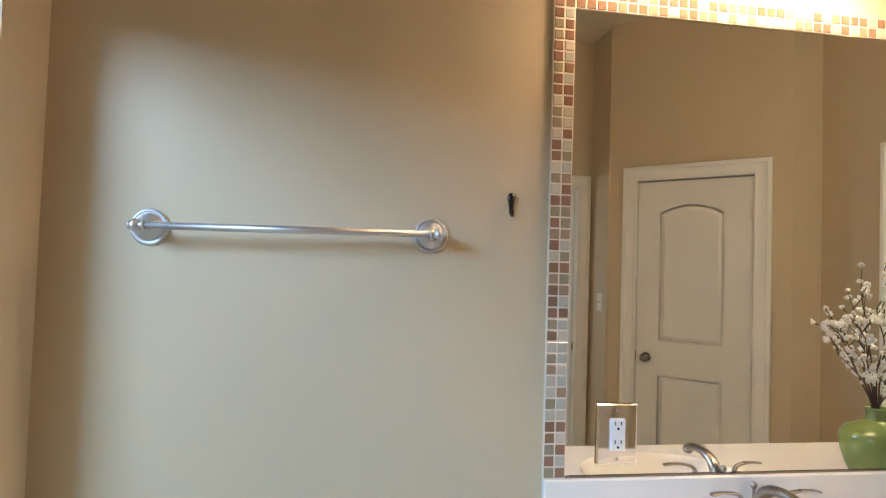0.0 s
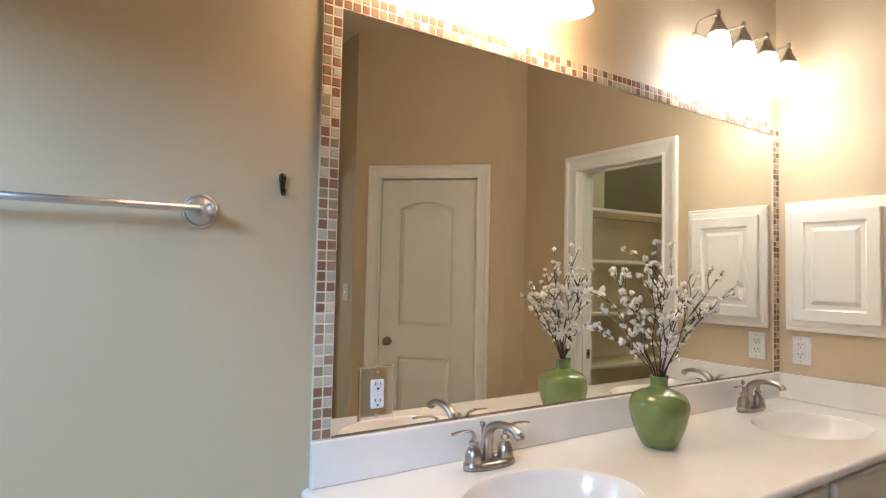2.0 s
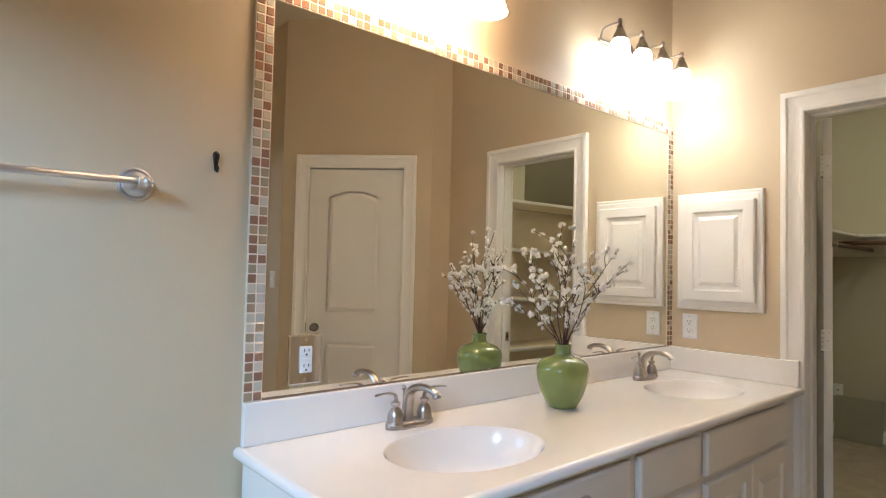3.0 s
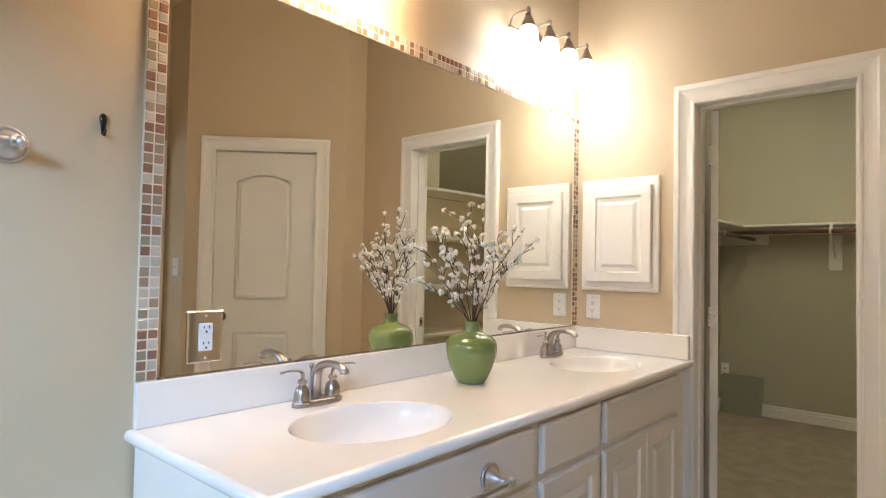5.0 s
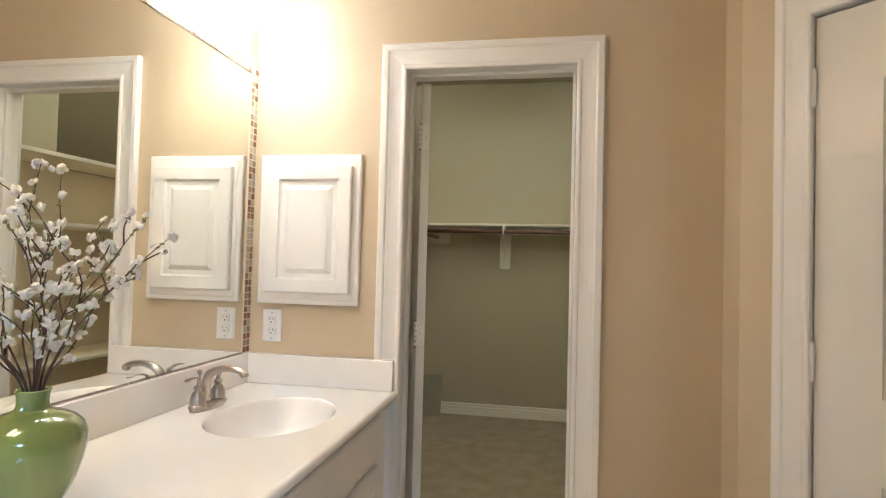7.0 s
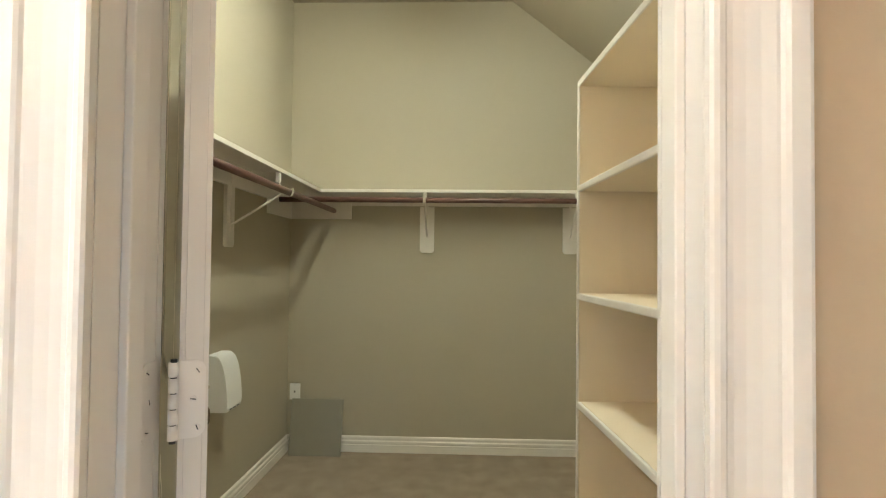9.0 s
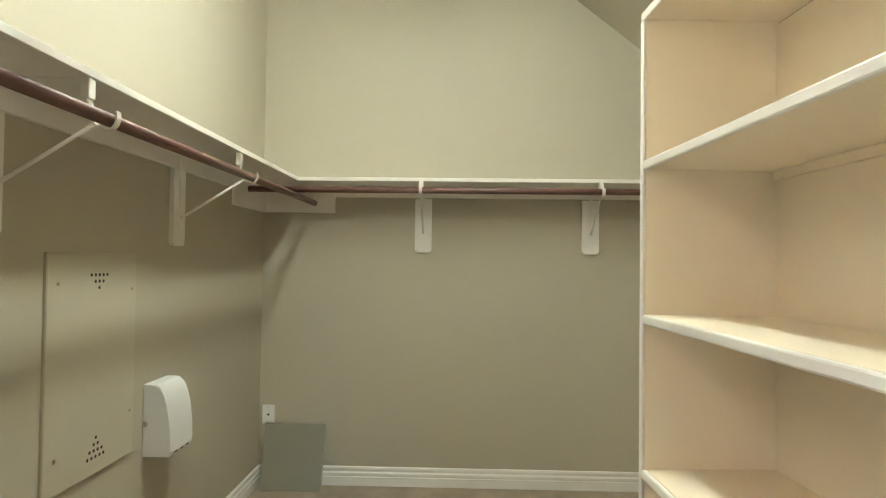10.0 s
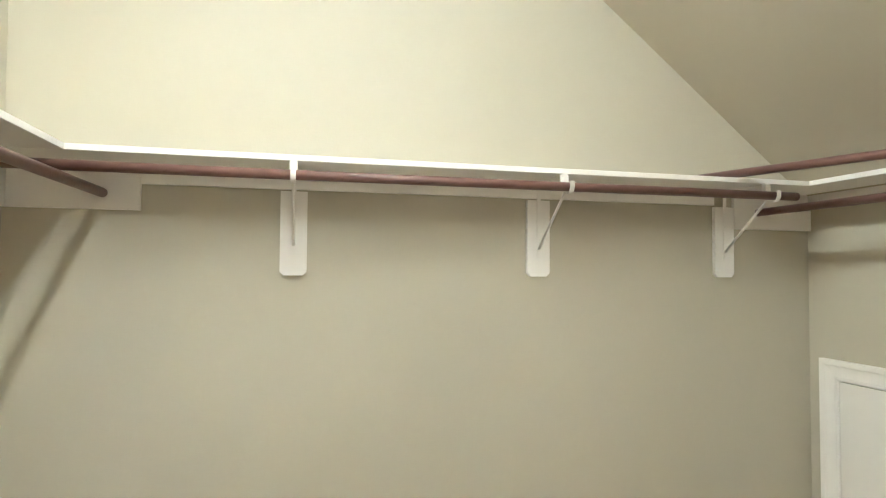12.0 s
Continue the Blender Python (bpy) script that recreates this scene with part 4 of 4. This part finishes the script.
bell = thing("chime_box", "curved white plastic bell box on the wall", "chime box", pose(4.112, 0.261, 0.570))
bm = bmesh.new()
prof = [(0, 0), (-0.098, 0.0)] + [(-0.034 - 0.070 * math.cos(a) ** 0.8, 0.262 * (0.06 + 0.94 * math.sin(a))) for a in (math.pi / 2 * k / 16 for k in range(16))] + [(-0.030, 0.262), (0, 0.262)]
a = [bm.verts.new((0, y, z)) for y, z in prof]
b = [bm.verts.new((0.178, y, z)) for y, z in prof]
for k in range(len(prof)):
    j = (k + 1) % len(prof)
    bm.faces.new((a[k], a[j], b[j], b[k]))
bm.faces.new(a[::-1])
bm.faces.new(b)
bmesh.ops.bevel(bm, geom=[e for e in bm.edges if abs(e.verts[0].co.x - e.verts[1].co.x) < 1e-5], offset=0.004, segments=2, affect="EDGES")
part("cover", bm, PLASTIC, bell)
part("screw_boss", lathe(((0.010, 0), (0.010, 0.004), (0.006, 0.005), (0.003, 0.002)), 14, m=pose(-0.001, -0.012, 0.12, 0, -90, 0)), CREAM_P, bell, smooth=True)
for x in (0.05, 0.093, 0.136):
    part("slot", boxes((x - 0.012, x + 0.012, -0.1045, -0.098, 0.006, 0.010)), DARK, bell)

lean = thing("leaning_panel", "thin grey access cover leaning against the wall", "panel", Matrix.LocRotScale((5.250, 0.040, 0.0035), Euler((0, radians(13), 0)), None))
part("sheet", boxes((0.0, 0.010, -0.169, 0.169, 0, 0.362), bevel=0.0015), GREY, lean)
part("rim", boxes((-0.001, 0.012, -0.172, -0.1695, 0.0, 0.364), (-0.001, 0.012, 0.1695, 0.172, 0.0, 0.364), (-0.001, 0.012, -0.1695, 0.1695, 0.3622, 0.364)), GREY_E, lean)

acc = thing("access_door", "low white attic access door with moulded trim", "access door", pose(5.312, -2.974, 0.10, 0, 0, 180))
part("trim", sweep(CASING, [(Vector((0.09, 0, 0)), Vector((-1, 0, 0)), Vector((0, -1, 0))), (Vector((0.09, 0, 0.80)), Vector((-1, 0, 1)), Vector((0, -1, 0))),
                            (Vector((0.69, 0, 0.80)), Vector((1, 0, 1)), Vector((0, -1, 0))), (Vector((0.69, 0, 0)), Vector((1, 0, 0)), Vector((0, -1, 0)))]), WHITE, acc)
part("leaf", boxes((0.092, 0.688, -0.010, 0, 0.003, 0.797)), WHITE_D, acc)

# window in the bath alcove
win = thing("window_1", "white framed bathroom window", "window", kind="structure")
part("window_frame", boxes((-2.86, -2.78, wy0, wy0 + 0.04, wz0, wz1), (-2.86, -2.78, wy1 - 0.04, wy1, wz0, wz1), (-2.86, -2.78, wy0 + 0.04, wy1 - 0.04, wz0, wz0 + 0.04), (-2.86, -2.78, wy0 + 0.04, wy1 - 0.04, wz1 - 0.04, wz1)), WHITE, win)
part("window_sill", boxes((-2.779, -2.71, wy0 - 0.03, wy1 + 0.03, wz0 - 0.025, wz0 - 0.001), bevel=0.003), WHITE, win)


# mosaic border, tile by tile
TS = 0.0208
tile_bm = bmesh.new()
box(tile_bm, -TS / 2, TS / 2, -0.0105, -0.0055, -TS / 2, TS / 2)
bmesh.ops.bevel(tile_bm, geom=[e for e in tile_bm.edges if all(v.co.y < -0.0104 for v in e.verts)], offset=0.0016, segments=1, affect="EDGES")
TILE = mesh_of("tile", tile_bm, MOSAIC)


def border(label, x0, x1, z0, z1, cols, rows, px, pz):
    ob = thing("mosaic_border", label, "mosaic border")
    part("grout", boxes((x0, x1, -0.0092, -0.0008, z0, z1)), GROUT, ob)
    for c in range(cols):
        for r in range(rows):
            t = new("tile", TILE)
            t.parent = ob
            t.location = (x0 + px * (c + 0.5), rnd.uniform(-0.0003, 0.0003), z0 + pz * (r + 0.5))
            t.rotation_euler = (rnd.uniform(-0.012, 0.012), rnd.uniform(-0.012, 0.012), rnd.uniform(-0.012, 0.012))
    return ob


LZ0, LZ1, TZ1 = 1.0305, 2.0335, 2.0815
border("brown and cream glass mosaic strip beside the mirror", -0.0765, -0.0289, LZ0, LZ1, 2, 42, 0.0238, (LZ1 - LZ0) / 42)
border("brown and cream glass mosaic strip in the corner", 1.9519, 1.9995, LZ0, LZ1, 2, 42, 0.0238, (LZ1 - LZ0) / 42)
border("brown and cream glass mosaic strip above the mirror", -0.0765, 1.9995, LZ1 + 0.0003, TZ1, 87, 2, 2.076 / 87, 0.0238)
